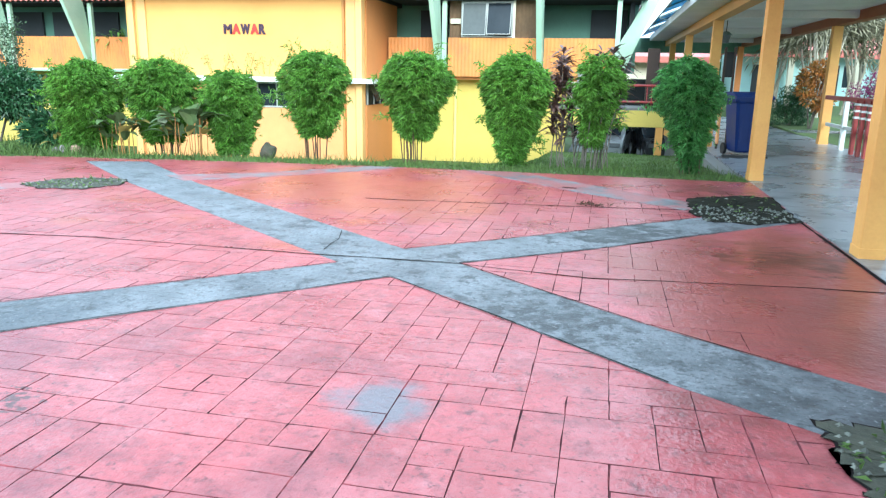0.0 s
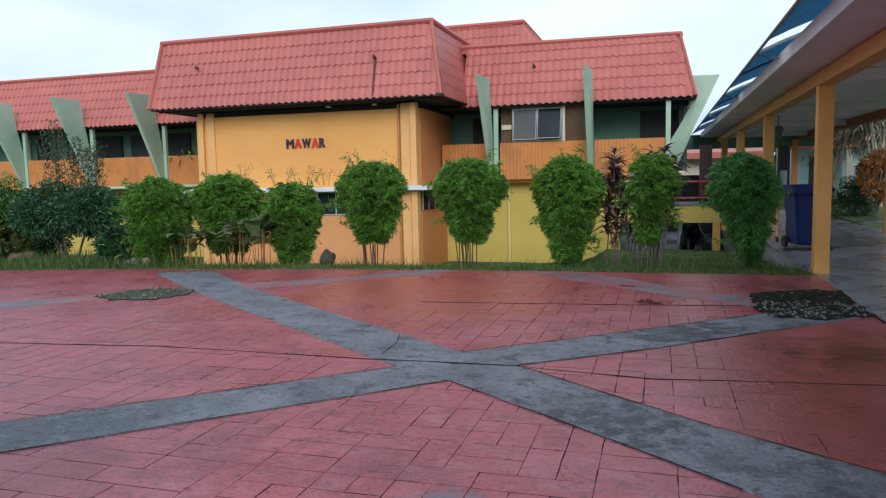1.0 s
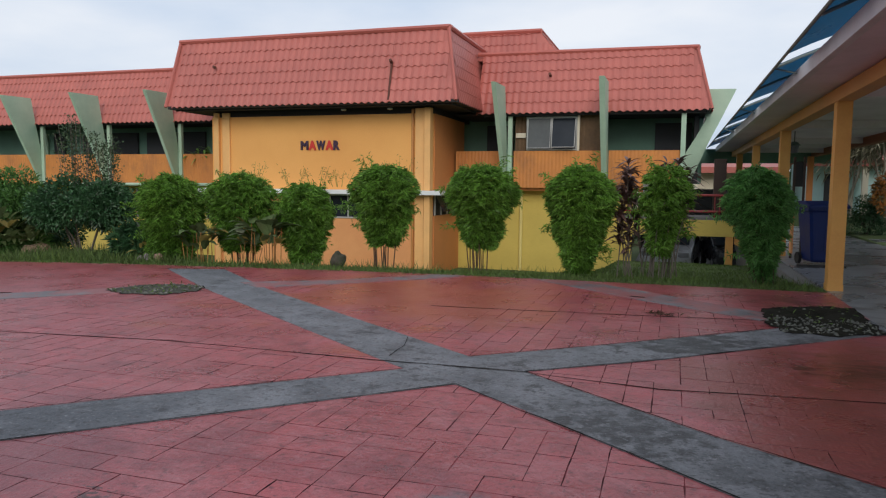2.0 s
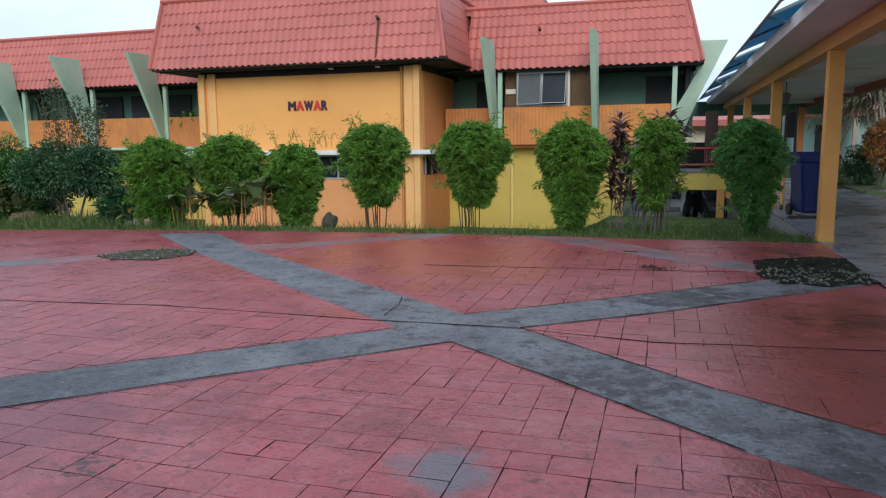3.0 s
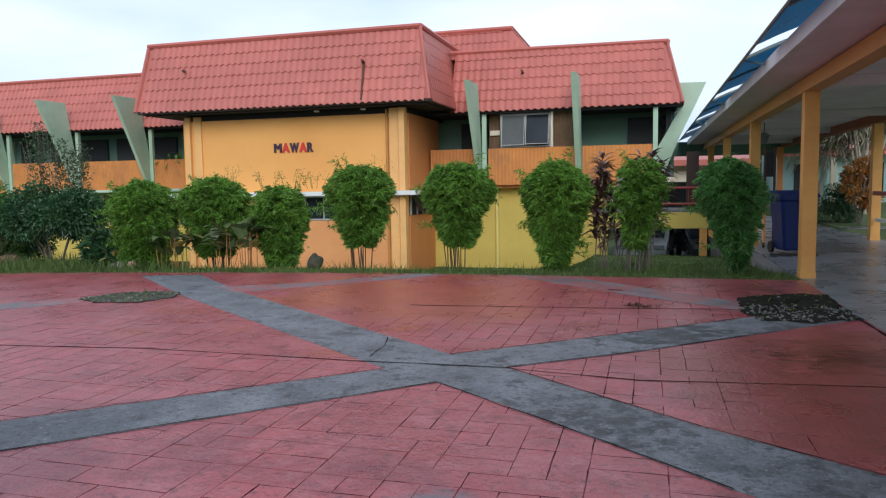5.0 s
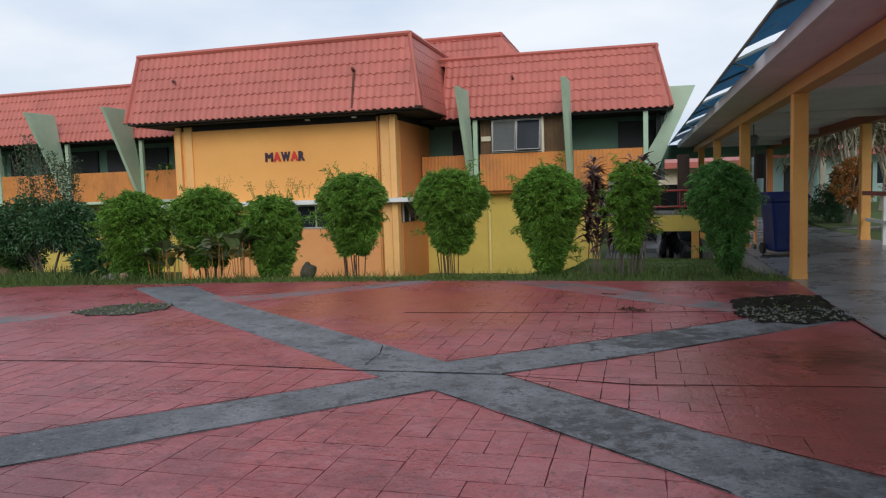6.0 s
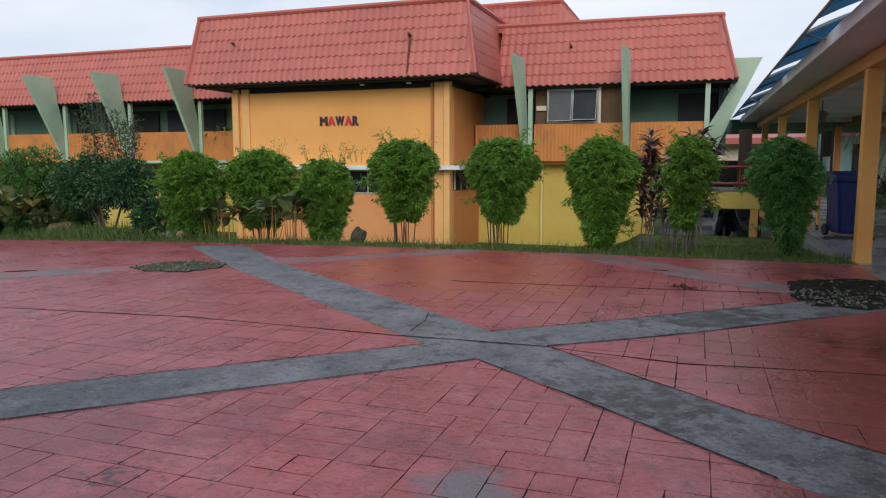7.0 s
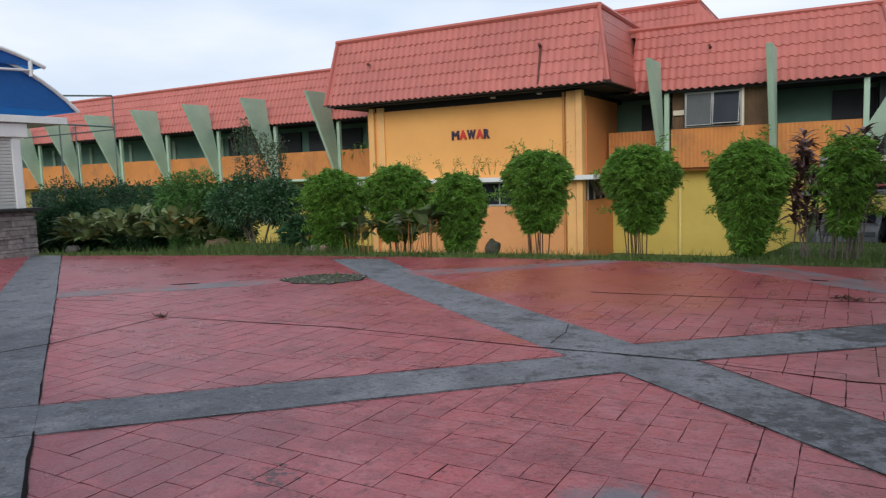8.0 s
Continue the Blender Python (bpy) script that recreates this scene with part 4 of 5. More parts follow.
def vault(y0, y1, material, label, sag=0.05):
    """One curved roof sheet between two ribs."""
    bm = bmesh.new()
    rows = []
    ny = 5
    for j in range(ny + 1):
        u = j / ny
        y = y0 + (y1 - y0) * u
        row = []
        for i in range(17):
            a = radians(115 - 50 * i / 16)
            drop = sag * math.sin(math.pi * u) * (1 - abs(i / 8 - 1)) * 0.3
            rim = sag * math.sin(math.pi * u) * (abs(i / 8 - 1) ** 6)
            row.append(bm.verts.new((4.28 + (6.2 - rim) * math.cos(a), y, -2.32 + 6.2 * math.sin(a) - drop)))
        rows.append(row)
    for r, s in zip(rows, rows[1:]):
        for i in range(16):
            bm.faces.new((r[i], r[i + 1], s[i + 1], s[i]))
    bmesh.ops.solidify(bm, geom=bm.faces[:], thickness=0.008)
    sheet = part("canopy_sheet", bm, material, walkway, label)
    pts = [(4.28 + 6.2 * math.cos(radians(115 - 50 * i / 16)), y0, -2.35 + 6.2 * math.sin(radians(115 - 50 * i / 16))) for i in range(17)]
    part("rib", tube(pts, 0.022, 6), M_STEEL, sheet, "grey steel canopy rib")


CLEAR = (5.4, 11.2, 16.9, 22.8, 28.6)
stops = sorted([-11.8, 34.0] + [c - 0.4 for c in CLEAR] + [c + 0.4 for c in CLEAR] + [-5.0, 0.0, 2.6, 8.3, 14.0, 19.8, 25.7])
for a, b in zip(stops, stops[1:]):
    clear = any(abs((a + b) / 2 - c) < 0.1 for c in CLEAR)
    if not clear:
        vault(a, b, M_BLUE, "blue translucent roof sheet", 0.07)
part("canopy_rail", tube([(1.66, -11.8, 3.29), (1.66, 34.0, 3.29)], 0.022, 6), M_STEEL, walkway, "grey steel edge rail")
for y in np.arange(-11, 33, 5.7):
    part("bracket", tube([(1.67, y, 3.28), (1.97, y, 3.2)], 0.012, 6), M_STEEL, walkway)


def lantern(x, y):
    t = thing("ceiling_lantern", (x, y, 2.5), "small hanging lantern under the walkway ceiling", "lamp")
    part("stem", tube([(x, y, 3.08), (x, y, 2.78)], 0.012, 6), M_BLACK, t)
    part("cap", tube([(x, y, 2.80), (x, y, 2.70)], [0.06, 0.17], 10), M_STEEL, t, "dark metal cap")
    part("glass", tube([(x, y, 2.70), (x, y, 2.50)], [0.12, 0.08], 10), M_GLASS_PALE, t, "frosted glass")


lantern(3.35, 21.5)


def wheelie_bin(x, y, turn):
    t = thing("waste_bin", (0, 0, 0), "large dark blue plastic waste bin with closed lid", "bin")
    bm = bmesh.new()
    rings = []
    for z, w, d in ((0.08, 0.22, 0.24), (0.12, 0.25, 0.27), (1.08, 0.34, 0.34), (1.12, 0.37, 0.37), (1.16, 0.37, 0.37)):
        rings.append([bm.verts.new((sx * w, sy * d, z)) for sx, sy in ((-1, -0.85), (-0.85, -1), (0.85, -1), (1, -0.85), (1, 0.85), (0.85, 1), (-0.85, 1), (-1, 0.85))])
    for r, s in zip(rings, rings[1:]):
        for k in range(8):
            bm.faces.new((r[k], r[(k + 1) % 8], s[(k + 1) % 8], s[k]))
    bm.faces.new(rings[0][::-1])
    bm.faces.new(rings[-1])
    body = part("body", bm, M_BIN, t, "tapered blue plastic body")
    for sx in (-0.2, 0.0, 0.2):
        part("rib", box(sx - 0.02, -0.315, 0.3, sx + 0.02, -0.29, 0.9, 0.006), M_BIN, body)
    lid = part("lid", prism([(-0.40, 1.16), (0.42, 1.16), (0.42, 1.20), (0.25, 1.30), (-0.15, 1.31), (-0.40, 1.22)], "x", -0.39, 0.39, 0.012), M_BIN, t, "sloping blue lid")
    part("handle", tube([(-0.3, 0.42, 1.2), (-0.3, 0.5, 1.2), (0.3, 0.5, 1.2), (0.3, 0.42, 1.2)], 0.016, 6), M_BIN, lid)
    for sx in (-1, 1):
        part("wheel", tube([(sx * 0.33, 0.28, 0.12), (sx * 0.27, 0.28, 0.12)], 0.12, 14), M_BLACK, t, "black rubber wheel")
    t.matrix_basis = pose(x, y, 0.006, 0, 0, turn)
    for c in t.children:
        c.matrix_parent_inverse = Matrix.Identity(4)


wheelie_bin(3.20, 16.5, 12)

# a board leaning behind the bin, in dark timber with a pale sheet
board = thing("notice_board", (2.8, 17.9, 0), "dark framed board on posts beside the bin", "board")
for x in (2.86, 3.06):
    part("post", box(x - 0.025, 17.8, 0.0, x + 0.025, 17.85, 2.25), M_BROWN, board)
part("panel", box(2.84, 17.82, 1.60, 3.08, 17.86, 2.15), M_BLACK, board, "black board panel")
part("pink_panel", box(2.80, 17.40, 0.15, 2.84, 17.65, 1.15), M_WALL_LOW, board, "salmon painted board")
part("foot_rail", box(2.72, 15.95, 0.006, 3.6, 16.01, 0.05), M_BLACK, board)


# ---------------------------------------------------------------- footbridge, undercroft and cars
bridge = thing("footbridge", (0.6, 20.5, 0), "yellow concrete footbridge with red rails", "footbridge")
part("deck_beam", box(-1.1, 20.0, 0.30, 1.86, 22.0, 0.72, 0.015), M_YELLOW, bridge, "yellow concrete edge beam")
part("deck", box(-1.1, 20.05, 0.725, 2.4, 22.0, 0.78, 0.0), M_PATH, bridge, "grey concrete deck")
for x in (1.74,):
    part("pier", box(x - 0.09, 20.02, -0.9, x + 0.09, 20.25, 0.30, 0.01), M_COLUMN, bridge, "ochre bridge pier")
part("brace", prism([(1.86, 0.30), (2.2, 0.10), (2.36, -0.10), (2.36, -0.25), (2.15, -0.05), (1.86, 0.12)], "y", 20.05, 20.2), M_COLUMN, bridge, "ochre bracket")
part("pier", box(2.2, 20.02, -0.9, 2.34, 20.2, 0.05, 0.01), M_CREAM, bridge)
for z in (0.94, 1.36):
    part("rail", tube([(-1.0, 20.1, z), (1.9, 20.1, z)], 0.03, 8), M_RED, bridge, "red painted steel rail")
part("parapet_block", box(-0.45, 20.2, 0.78, 0.66, 20.4, 1.70, 0.015), M_BLOCK, bridge, "grey cement parapet block")
part("gate_post", box(1.32, 20.3, 0.78, 1.62, 20.5, 2.3, 0.01), M_BROWN, bridge, "dark brown gate post")
for x in (1.36, 1.48, 1.6):
    part("bar", tube([(x, 20.15, 0.78), (x, 20.15, 1.36)], 0.014, 6), M_RED, bridge, "red rail bar")


def car(name, x, y, z, turn, paint, label):
    t = thing(name, (0, 0, 0), label, "car", "parked cars")
    prof = [(-2.1, 0.35), (-2.12, 0.62), (-1.95, 0.80), (-1.15, 0.90), (-0.55, 1.36), (0.75, 1.42), (1.45, 0.98), (2.05, 0.90), (2.12, 0.55), (2.08, 0.32)]
    body = part("body", prism(prof, "y", -0.82, 0.82, 0.05), paint, t, "car body")
    part("window", prism([(-1.05, 0.92), (-0.55, 1.30), (0.72, 1.36), (1.30, 0.98)], "y", -0.828, 0.828), M_GLASS, body, "dark car glass")
    part("windscreen", prism([(-1.17, 0.93), (-0.60, 1.35), (-0.63, 1.36), (-1.20, 0.94)], "y", -0.68, 0.68), M_GLASS, body, "dark windscreen")
    part("rear_window", prism([(0.80, 1.41), (1.42, 1.01), (1.45, 1.03), (0.83, 1.43)], "y", -0.66, 0.66), M_GLASS, body, "dark rear window")
    for sy in (-0.58, 0.58):
        part("headlight", box(-2.13, sy - 0.17, 0.60, -2.06, sy + 0.17, 0.74, 0.02), M_GLASS_PALE, body, "clear headlight")
        part("tail_light", box(2.06, sy - 0.17, 0.66, 2.13, sy + 0.17, 0.80, 0.02), M_RED, body, "red tail light")
    for sx in (-1.3, 1.3):
        for sy in (-0.83, 0.66):
            w = part("wheel", tube([(sx, sy, 0.31), (sx, sy + 0.18, 0.31)], 0.31, 18), M_BLACK, t, "black tyre")
            part("rim", tube([(sx, sy - 0.006, 0.31), (sx, sy + 0.186, 0.31)], 0.18, 12), M_CARSILVER, w, "steel wheel rim")
    t.matrix_basis = pose(x, y, z, 0, 0, turn)
    for c in t.children:
        c.matrix_parent_inverse = Matrix.Identity(4)


car("parked_car", 0.35, 27.2, -1.32, 84, M_CARSILVER, "grey saloon car parked in the undercroft")
car("parked_car", 2.35, 27.6, -1.32, 96, M_CARPAINT, "black saloon car parked in the undercroft")

# ---------------------------------------------------------------- kiosk at the plaza's west side
kiosk = thing("kiosk", (-17.5, 7, 0), "closed kiosk with roller shutter, stone base and blue vaulted roof", "kiosk")
part("core", box(-19.4, 2.0, 0.0, -16.12, 9.87, 3.0), M_WHITE, kiosk, "white kiosk walls")
rng = random.Random(5)
base_core = part("stone_base", box(-19.5, 1.9, 0.0, -16.06, 9.96, 1.02), M_STONE, kiosk, "stacked grey stone base")
row = 0.0
while row < 1.0:
    h = rng.uniform(0.06, 0.15)
    yy = 7.2
    while yy < 9.9:
        w = rng.uniform(0.28, 0.75)
        hold(new("stone", mesh_of(box(-16.07, yy, row, -16.02 + rng.uniform(0, 0.035), min(yy + w, 10.0) - 0.008, min(row + h, 1.02) - 0.008, 0.006), "stone", M_STONE)), base_core)
        yy += w
    row += h
part("counter", box(-19.5, 1.9, 1.03, -15.85, 10.12, 1.09, 0.01), M_BLACK, kiosk, "dark counter slab")
shutter = part("shutter", box(-16.12, 2.4, 1.09, -16.09, 9.62, 2.68), M_SHUTTER, kiosk, "closed grey roller shutter")
z = 1.10
while z < 2.64:
    hold(new("slat", mesh_of(box(-16.09, 6.6, z, -16.065, 9.62, z + 0.068, 0.012), "slat", M_SHUTTER)), shutter)
    z += 0.075
for y0, y1 in ((9.62, 9.80), (2.2, 2.4)):
    part("jamb", box(-16.12, y0, 1.09, -16.02, y1, 2.72, 0.01), M_WHITE, kiosk, "white shutter jamb")
part("header", box(-16.12, 2.0, 2.68, -15.98, 9.97, 2.98, 0.012), M_WHITE, kiosk, "white shutter box")
part("roof_beam", box(-19.4, 1.8, 3.0, -15.9, 10.9, 3.16, 0.012), M_WHITE, kiosk, "white roof edge beam")


def barrel(cy, cz, r, a0, a1, x0, x1, name, infill):
    bm = bmesh.new()
    arcs = []
    n = 20
    for x in (x0, x1):
        arcs.append([bm.verts.new((x, cy + r * math.cos(radians(a0 + (a1 - a0) * i / n)), cz + r * math.sin(radians(a0 + (a1 - a0) * i / n)))) for i in range(n + 1)])
    for i in range(n):
        bm.faces.new((arcs[0][i], arcs[0][i + 1], arcs[1][i + 1], arcs[1][i]))
    if infill:
        bm.faces.new([bm.verts.new(v.co + Vector((-0.01, 0, 0))) for v in arcs[1]])
    sheet = part(name, bm, M_BLUECLOTH, kiosk, "blue vaulted roof sheet")
    pts = [(x1 + 0.02, cy + r * math.cos(radians(a0 + (a1 - a0) * i / n)), cz + r * math.sin(radians(a0 + (a1 - a0) * i / n))) for i in range(n + 1)]
    part("rib", tube(pts, 0.045, 6), M_WHITE, sheet, "white steel edge rib")


barrel(8.0, 0.0, 4.59, 46, 134, -19.6, -15.9, "roof_sheet", True)
barrel(8.0, -1.38, 6.11, 67, 113, -19.4, -15.8, "roof_vent", True)
part("vent_post", tube([(-15.78, 10.05, 4.02), (-15.78, 10.05, 4.36)], 0.045, 8), M_WHITE, kiosk, "white steel post")
part("vent_rail", tube([(-15.78, 5.5, 3.95), (-15.78, 10.1, 4.15)], 0.03, 8), M_WHITE, kiosk)

frame_t = thing("awning_frame", (-20.9, 14.5, 0), "bare green-grey steel awning frame behind the kiosk", "frame")
for y0, zt in ((13.9, 3.46), (14.42, 3.44), (15.8, 4.45)):
    part("upright", tube([(-20.87, y0, ground_z(-20.87, y0) - 0.02), (-20.87, y0, zt)], 0.025, 6), M_STEEL, frame_t, "grey steel upright")
part("top_bar", tube([(-20.87, 13.8, 4.30), (-20.87, 15.8, 4.45)], 0.03, 6), M_STEEL, frame_t)
part("middle_bar", tube([(-20.87, 12.8, 3.46), (-20.87, 15.8, 3.44)], 0.03, 6), M_STEEL, frame_t)
part("low_bar", tube([(-20.87, 12.8, 3.0), (-20.87, 15.8, 3.36)], 0.022, 6), M_STEEL, frame_t)


# ---------------------------------------------------------------- plants
def bamboo(x, y, width, z_low, z_top, seed, material, canes=9, lean=0.0, count=7500, low=0.45, wisps=6, stem=M_CANE, spread=0.33):
    """A clipped bamboo clump: canes below, an uneven pear-shaped crown of single leaves above."""
    rng = np.random.default_rng(seed)
    z0 = ground_z(x, y)
    t = thing("bamboo_bush", (x, y, z0), "clipped green bamboo bush with brown canes at the lawn's edge", "bush", "bamboo bushes")
    R = width / 2
    mid = 0.68
    for k in range(canes):
        a = rng.uniform(0, 6.28)
        r = R * spread * math.sqrt(rng.random())
        bx, by = x + r * math.cos(a), y + 0.7 * r * math.sin(a)
        tx, ty = x + lean + 1.5 * r * math.cos(a), y + 1.2 * r * math.sin(a)
        zt = z0 + (z_low + (z_top - z_low) * rng.uniform(0.3, 0.7))
        part("cane", tube([(bx, by, z0 - 0.05), ((bx + tx) / 2 + rng.normal() * 0.02, (by + ty) / 2, (z0 + zt) / 2), (tx, ty, zt)], [0.012, 0.010, 0.005], 5), stem, t, "slim bamboo cane")
    per = 14
    tufts = int(count * 3.5) // per
    tt = rng.uniform(0, 1, tufts * 3)
    prof = np.where(tt < mid, low + (1 - low) * (tt / mid) ** 1.0, np.sqrt(np.clip(1 - (np.maximum(tt - mid, 0) / (1 - mid)) ** 2.0, 0.0, 1)))
    keep = rng.uniform(0, 1, tufts * 3) < (0.25 + 0.75 * prof)
    tt, prof = tt[keep][:tufts], prof[keep][:tufts]
    n = len(tt)
    a = rng.uniform(0, 2 * math.pi, n)
    lump = np.array([0.90 + 0.30 * noise.noise(Vector((math.cos(p) * 2.2, math.sin(p) * 2.2, q * 4.5 + seed))) for p, q in zip(a, tt)])
    rad = R * prof * lump * (1 - 0.85 * rng.uniform(0, 1, n) ** 2.0)
    node = np.stack([x + lean * tt + rad * np.cos(a), y + rad * 0.85 * np.sin(a), z0 + z_low + (z_top - z_low) * tt + rng.normal(0, 0.02, n)], 1)
    out = np.stack([np.cos(a), np.sin(a), -0.10 + 1.2 * np.maximum(tt - 0.7, 0)], 1)
    base = np.repeat(node, per, 0) + rng.normal(0, 0.022, (n * per, 3))
    way = np.repeat(out + rng.normal(0, 0.45, (n, 3)) * (1, 1, 0.5), per, 0) + rng.normal(0, 0.58, (n * per, 3)) * (1, 1, 0.4) + (0, 0, -0.05)
    # loose sprigs past the clipped outline
    wisps = wisps * 2
    m = 40 * wisps
    bough = rng.integers(0, max(1, wisps), m)
    ba = rng.uniform(0, 6.28, wisps + 1)[bough]
    bt = rng.uniform(0.05, 1.0, wisps + 1)[bough]
    along = rng.uniform(0.0, 1, m)
    bp = np.interp(bt, [0, mid, 0.9, 1], [low, 1, 0.6, 0.2])
    out = R * bp + along * rng.uniform(0.15, 0.34, wisps + 1)[bough]
    sprig = np.stack([x + lean * bt + out * np.cos(ba), y + 0.8 * out * np.sin(ba), z0 + z_low + (z_top - z_low) * bt + along * np.where(bt > 0.75, 0.28, -0.05)], 1) + rng.normal(0, 0.03, (m, 3))
    base = np.concatenate([base, sprig])
    way = np.concatenate([way, rng.normal(0, 0.7, (m, 3))])
    hold(new("crown", leaves("crown", base, way, 0.098, 0.0170, material, rng, droop=0.32)), t)
    return t


#       x      y     width low  top   seed
bamboo(-9.35, 12.45, 1.36, 0.06, 1.72, 11, M_BAMBOO, low=0.66, count=8500)
bamboo(-7.98, 12.85, 1.42, 0.34, 1.83, 12, M_BAMBOO, canes=12, low=0.5)
bamboo(-6.62, 13.0, 1.22, 0.10, 1.62, 13, M_BAMBOO, low=0.42)
bamboo(-4.92, 13.0, 1.36, 0.48, 1.95, 14, M_BAMBOO, canes=10, low=0.34, wisps=9)
bamboo(-3.00, 13.0, 1.38, 0.48, 1.93, 15, M_BAMBOO, canes=11, low=0.32, wisps=6)
bamboo(-1.22, 13.0, 1.26, 0.05, 1.90, 16, M_BAMBOO, low=0.26, count=9000, wisps=9)
bamboo(0.14, 13.05, 0.86, 0.42, 1.92, 17, M_BAMBOO, canes=11, low=0.30, lean=0.10, count=2500, stem=M_BARK, spread=0.55)
bamboo(1.79, 12.95, 1.08, 0.04, 1.86, 18, M_BAMBOO_DARK, low=0.08, lean=-0.18, count=5600, wisps=5)


def tall_sprays(x, y, seed, material):
    """Thin unclipped shoots rising over a bush."""
    rng = np.random.default_rng(seed)
    t = thing("bamboo_shoots", (x, y, 1.6), "thin loose bamboo shoots above a clipped bush", "shoots", "bamboo shoots")
    base, way = [], []
    for _ in range(5):
        dx, h = rng.uniform(-0.4, 0.4), rng.uniform(0.0, 0.26) + (0.22 if seed == 45 else 0.0)
        part("shoot", tube([(x + dx * 0.5, y, 1.5), (x + dx, y, 1.75 + h)], [0.006, 0.002], 4), M_BAMBOO, t)
        for _ in range(11):
            u = rng.uniform(0.45, 1)
            base.append((x + dx * (0.5 + 0.5 * u) + rng.normal() * 0.05, y, 1.5 + (0.25 + h) * u + rng.normal() * 0.03))
            way.append(rng.normal(0, 1, 3))
    hold(new("foliage", leaves("foliage", np.array(base), np.array(way), 0.06, 0.014, M_YELLOWGREEN, rng)), t)


for x, s in ((-7.9, 1), (-6.9, 2), (-6.4, 3), (-5.9, 4), (-4.7, 5)):
    tall_sprays(x, 13.1, 40 + s, M_BAMBOO)


def shrub(x, y, wide, deep, top, seed, material, leaf=(0.10, 0.05), count=4500, name="shrub", label="dense dark green garden shrub", low=0.05, pointy=0.0):
    rng = np.random.default_rng(seed)
    z0 = ground_z(x, y)
    t = thing(name, (x, y, z0), label, "shrub", "garden shrubs")
    for k in range(6):
        a = rng.uniform(0, 6.28)
        ex, ey = x + 0.3 * wide * math.cos(a), y + 0.3 * deep * math.sin(a)
        part("limb", tube([(x + 0.03 * math.cos(a), y, z0 - 0.05), ((x + ex) / 2, (y + ey) / 2, z0 + top * 0.35), (ex, ey, z0 + top * rng.uniform(0.55, 0.85))], [0.03, 0.02, 0.008], 6), M_BARK, t)
    clumps = 26
    u = rng.uniform(0, 1, clumps)
    a = rng.uniform(0, 6.28, clumps)
    prof = np.sqrt(np.clip(1 - (u * 1.5 - 0.55) ** 2, 0.05, 1)) * (1 - pointy * u)
    cx, cy, cz = x + wide / 2 * prof * np.cos(a) * 0.75, y + deep / 2 * prof * np.sin(a) * 0.75, z0 + low + (top - low) * (0.1 + 0.8 * u)
    pick = rng.integers(0, clumps, count)
    d = rng.normal(0, 1, (count, 3))
    d /= np.linalg.norm(d, axis=1, keepdims=True)
    size = np.minimum(wide, top) * 0.24 * rng.uniform(0.55, 1.05, count)[:, None]
    base = np.stack([cx[pick], cy[pick], cz[pick]], 1) + d * size * (1, 1, 0.8)
    base[:, 2] = np.maximum(base[:, 2], z0 + 0.03)
    hold(new("crown", leaves("crown", base, d + rng.normal(0, 0.5, (count, 3)), leaf[0], leaf[1], material, rng)), t)
    return t


shrub(-12.0, 12.9, 2.4, 1.5, 1.75, 21, M_SHRUB, count=11500, low=0.92, label="broad dark green shrub with bare stems below")


def upright_shoots(x, y, top, wide, seed, stems=7):
    """Straight thin stems with small scattered leaves, rising out of a shrub."""
    rng = np.random.default_rng(seed)
    t = thing("upright_shoots", (x, y, 0.9), "sparse upright leafy shoots above a dark shrub", "shoots", "upright shoots")
    base = []
    for k in range(stems):
        bx, dx = x + rng.uniform(-0.5, 0.5) * wide, rng.uniform(-0.12, 0.12)
        h = top - 1.1 * abs(bx - x) - rng.uniform(0, 0.25)
        part("stem", tube([(bx * 0.5 + x * 0.5, y, 0.8), (bx + dx, y + rng.uniform(-0.2, 0.2), h)], [0.010, 0.003], 5), M_BARK, t)
        for _ in range(120):
            u = rng.uniform(0, 1) ** 0.8
            base.append((bx * (0.5 + 0.5 * u) + x * (0.5 - 0.5 * u) + dx * u + rng.normal() * 0.055, y + rng.normal() * 0.08, 1.0 + (h - 1.0) * u))
    hold(new("foliage", leaves("foliage", np.array(base), rng.normal(0, 1, (len(base), 3)) + (0, 0, 0.6), 0.065, 0.038, M_SHOOT, rng)), t)


upright_shoots(-12.25, 13.0, 3.2, 1.0, 22, 11)
upright_shoots(-11.4, 13.0, 2.7, 1.0, 23, 10)
shrub(-13.9, 12.6, 1.85, 1.3, 2.15, 24, M_FEATHER, leaf=(0.12, 0.035), count=12000, label="feathery green garden shrub")
shrub(-15.6, 12.6, 1.9, 1.2, 1.62, 25, M_SHRUB, count=10000)
shrub(-17.4, 12.3, 1.9, 1.4, 1.62, 26, M_SHRUB, count=10000, label="rounded dark green garden shrub")
shrub(-18.6, 11.8, 2.4, 1.4, 1.35, 27, M_SHRUB, count=8000)
shrub(-16.9, 14.2, 2.6, 1.4, 2.35, 61, M_SHRUB, count=11000, label="tall dark green hedge shrub")
shrub(-19.0, 14.2, 2.8, 1.4, 2.75, 62, M_SHRUB, count=11000, label="tall dark green hedge shrub")
shrub(-21.4, 14.2, 3.0, 1.4, 2.8, 63, M_SHRUB, count=11000, label="tall dark green hedge shrub")
shrub(-14.9, 14.4, 2.2, 1.2, 2.0, 64, M_SHRUB, count=9000, label="tall dark green hedge shrub")
shrub(-10.25, 12.5, 1.0, 0.8, 0.62, 28, M_SHRUB, leaf=(0.22, 0.06), count=1500, label="low leafy plants beneath the bushes")


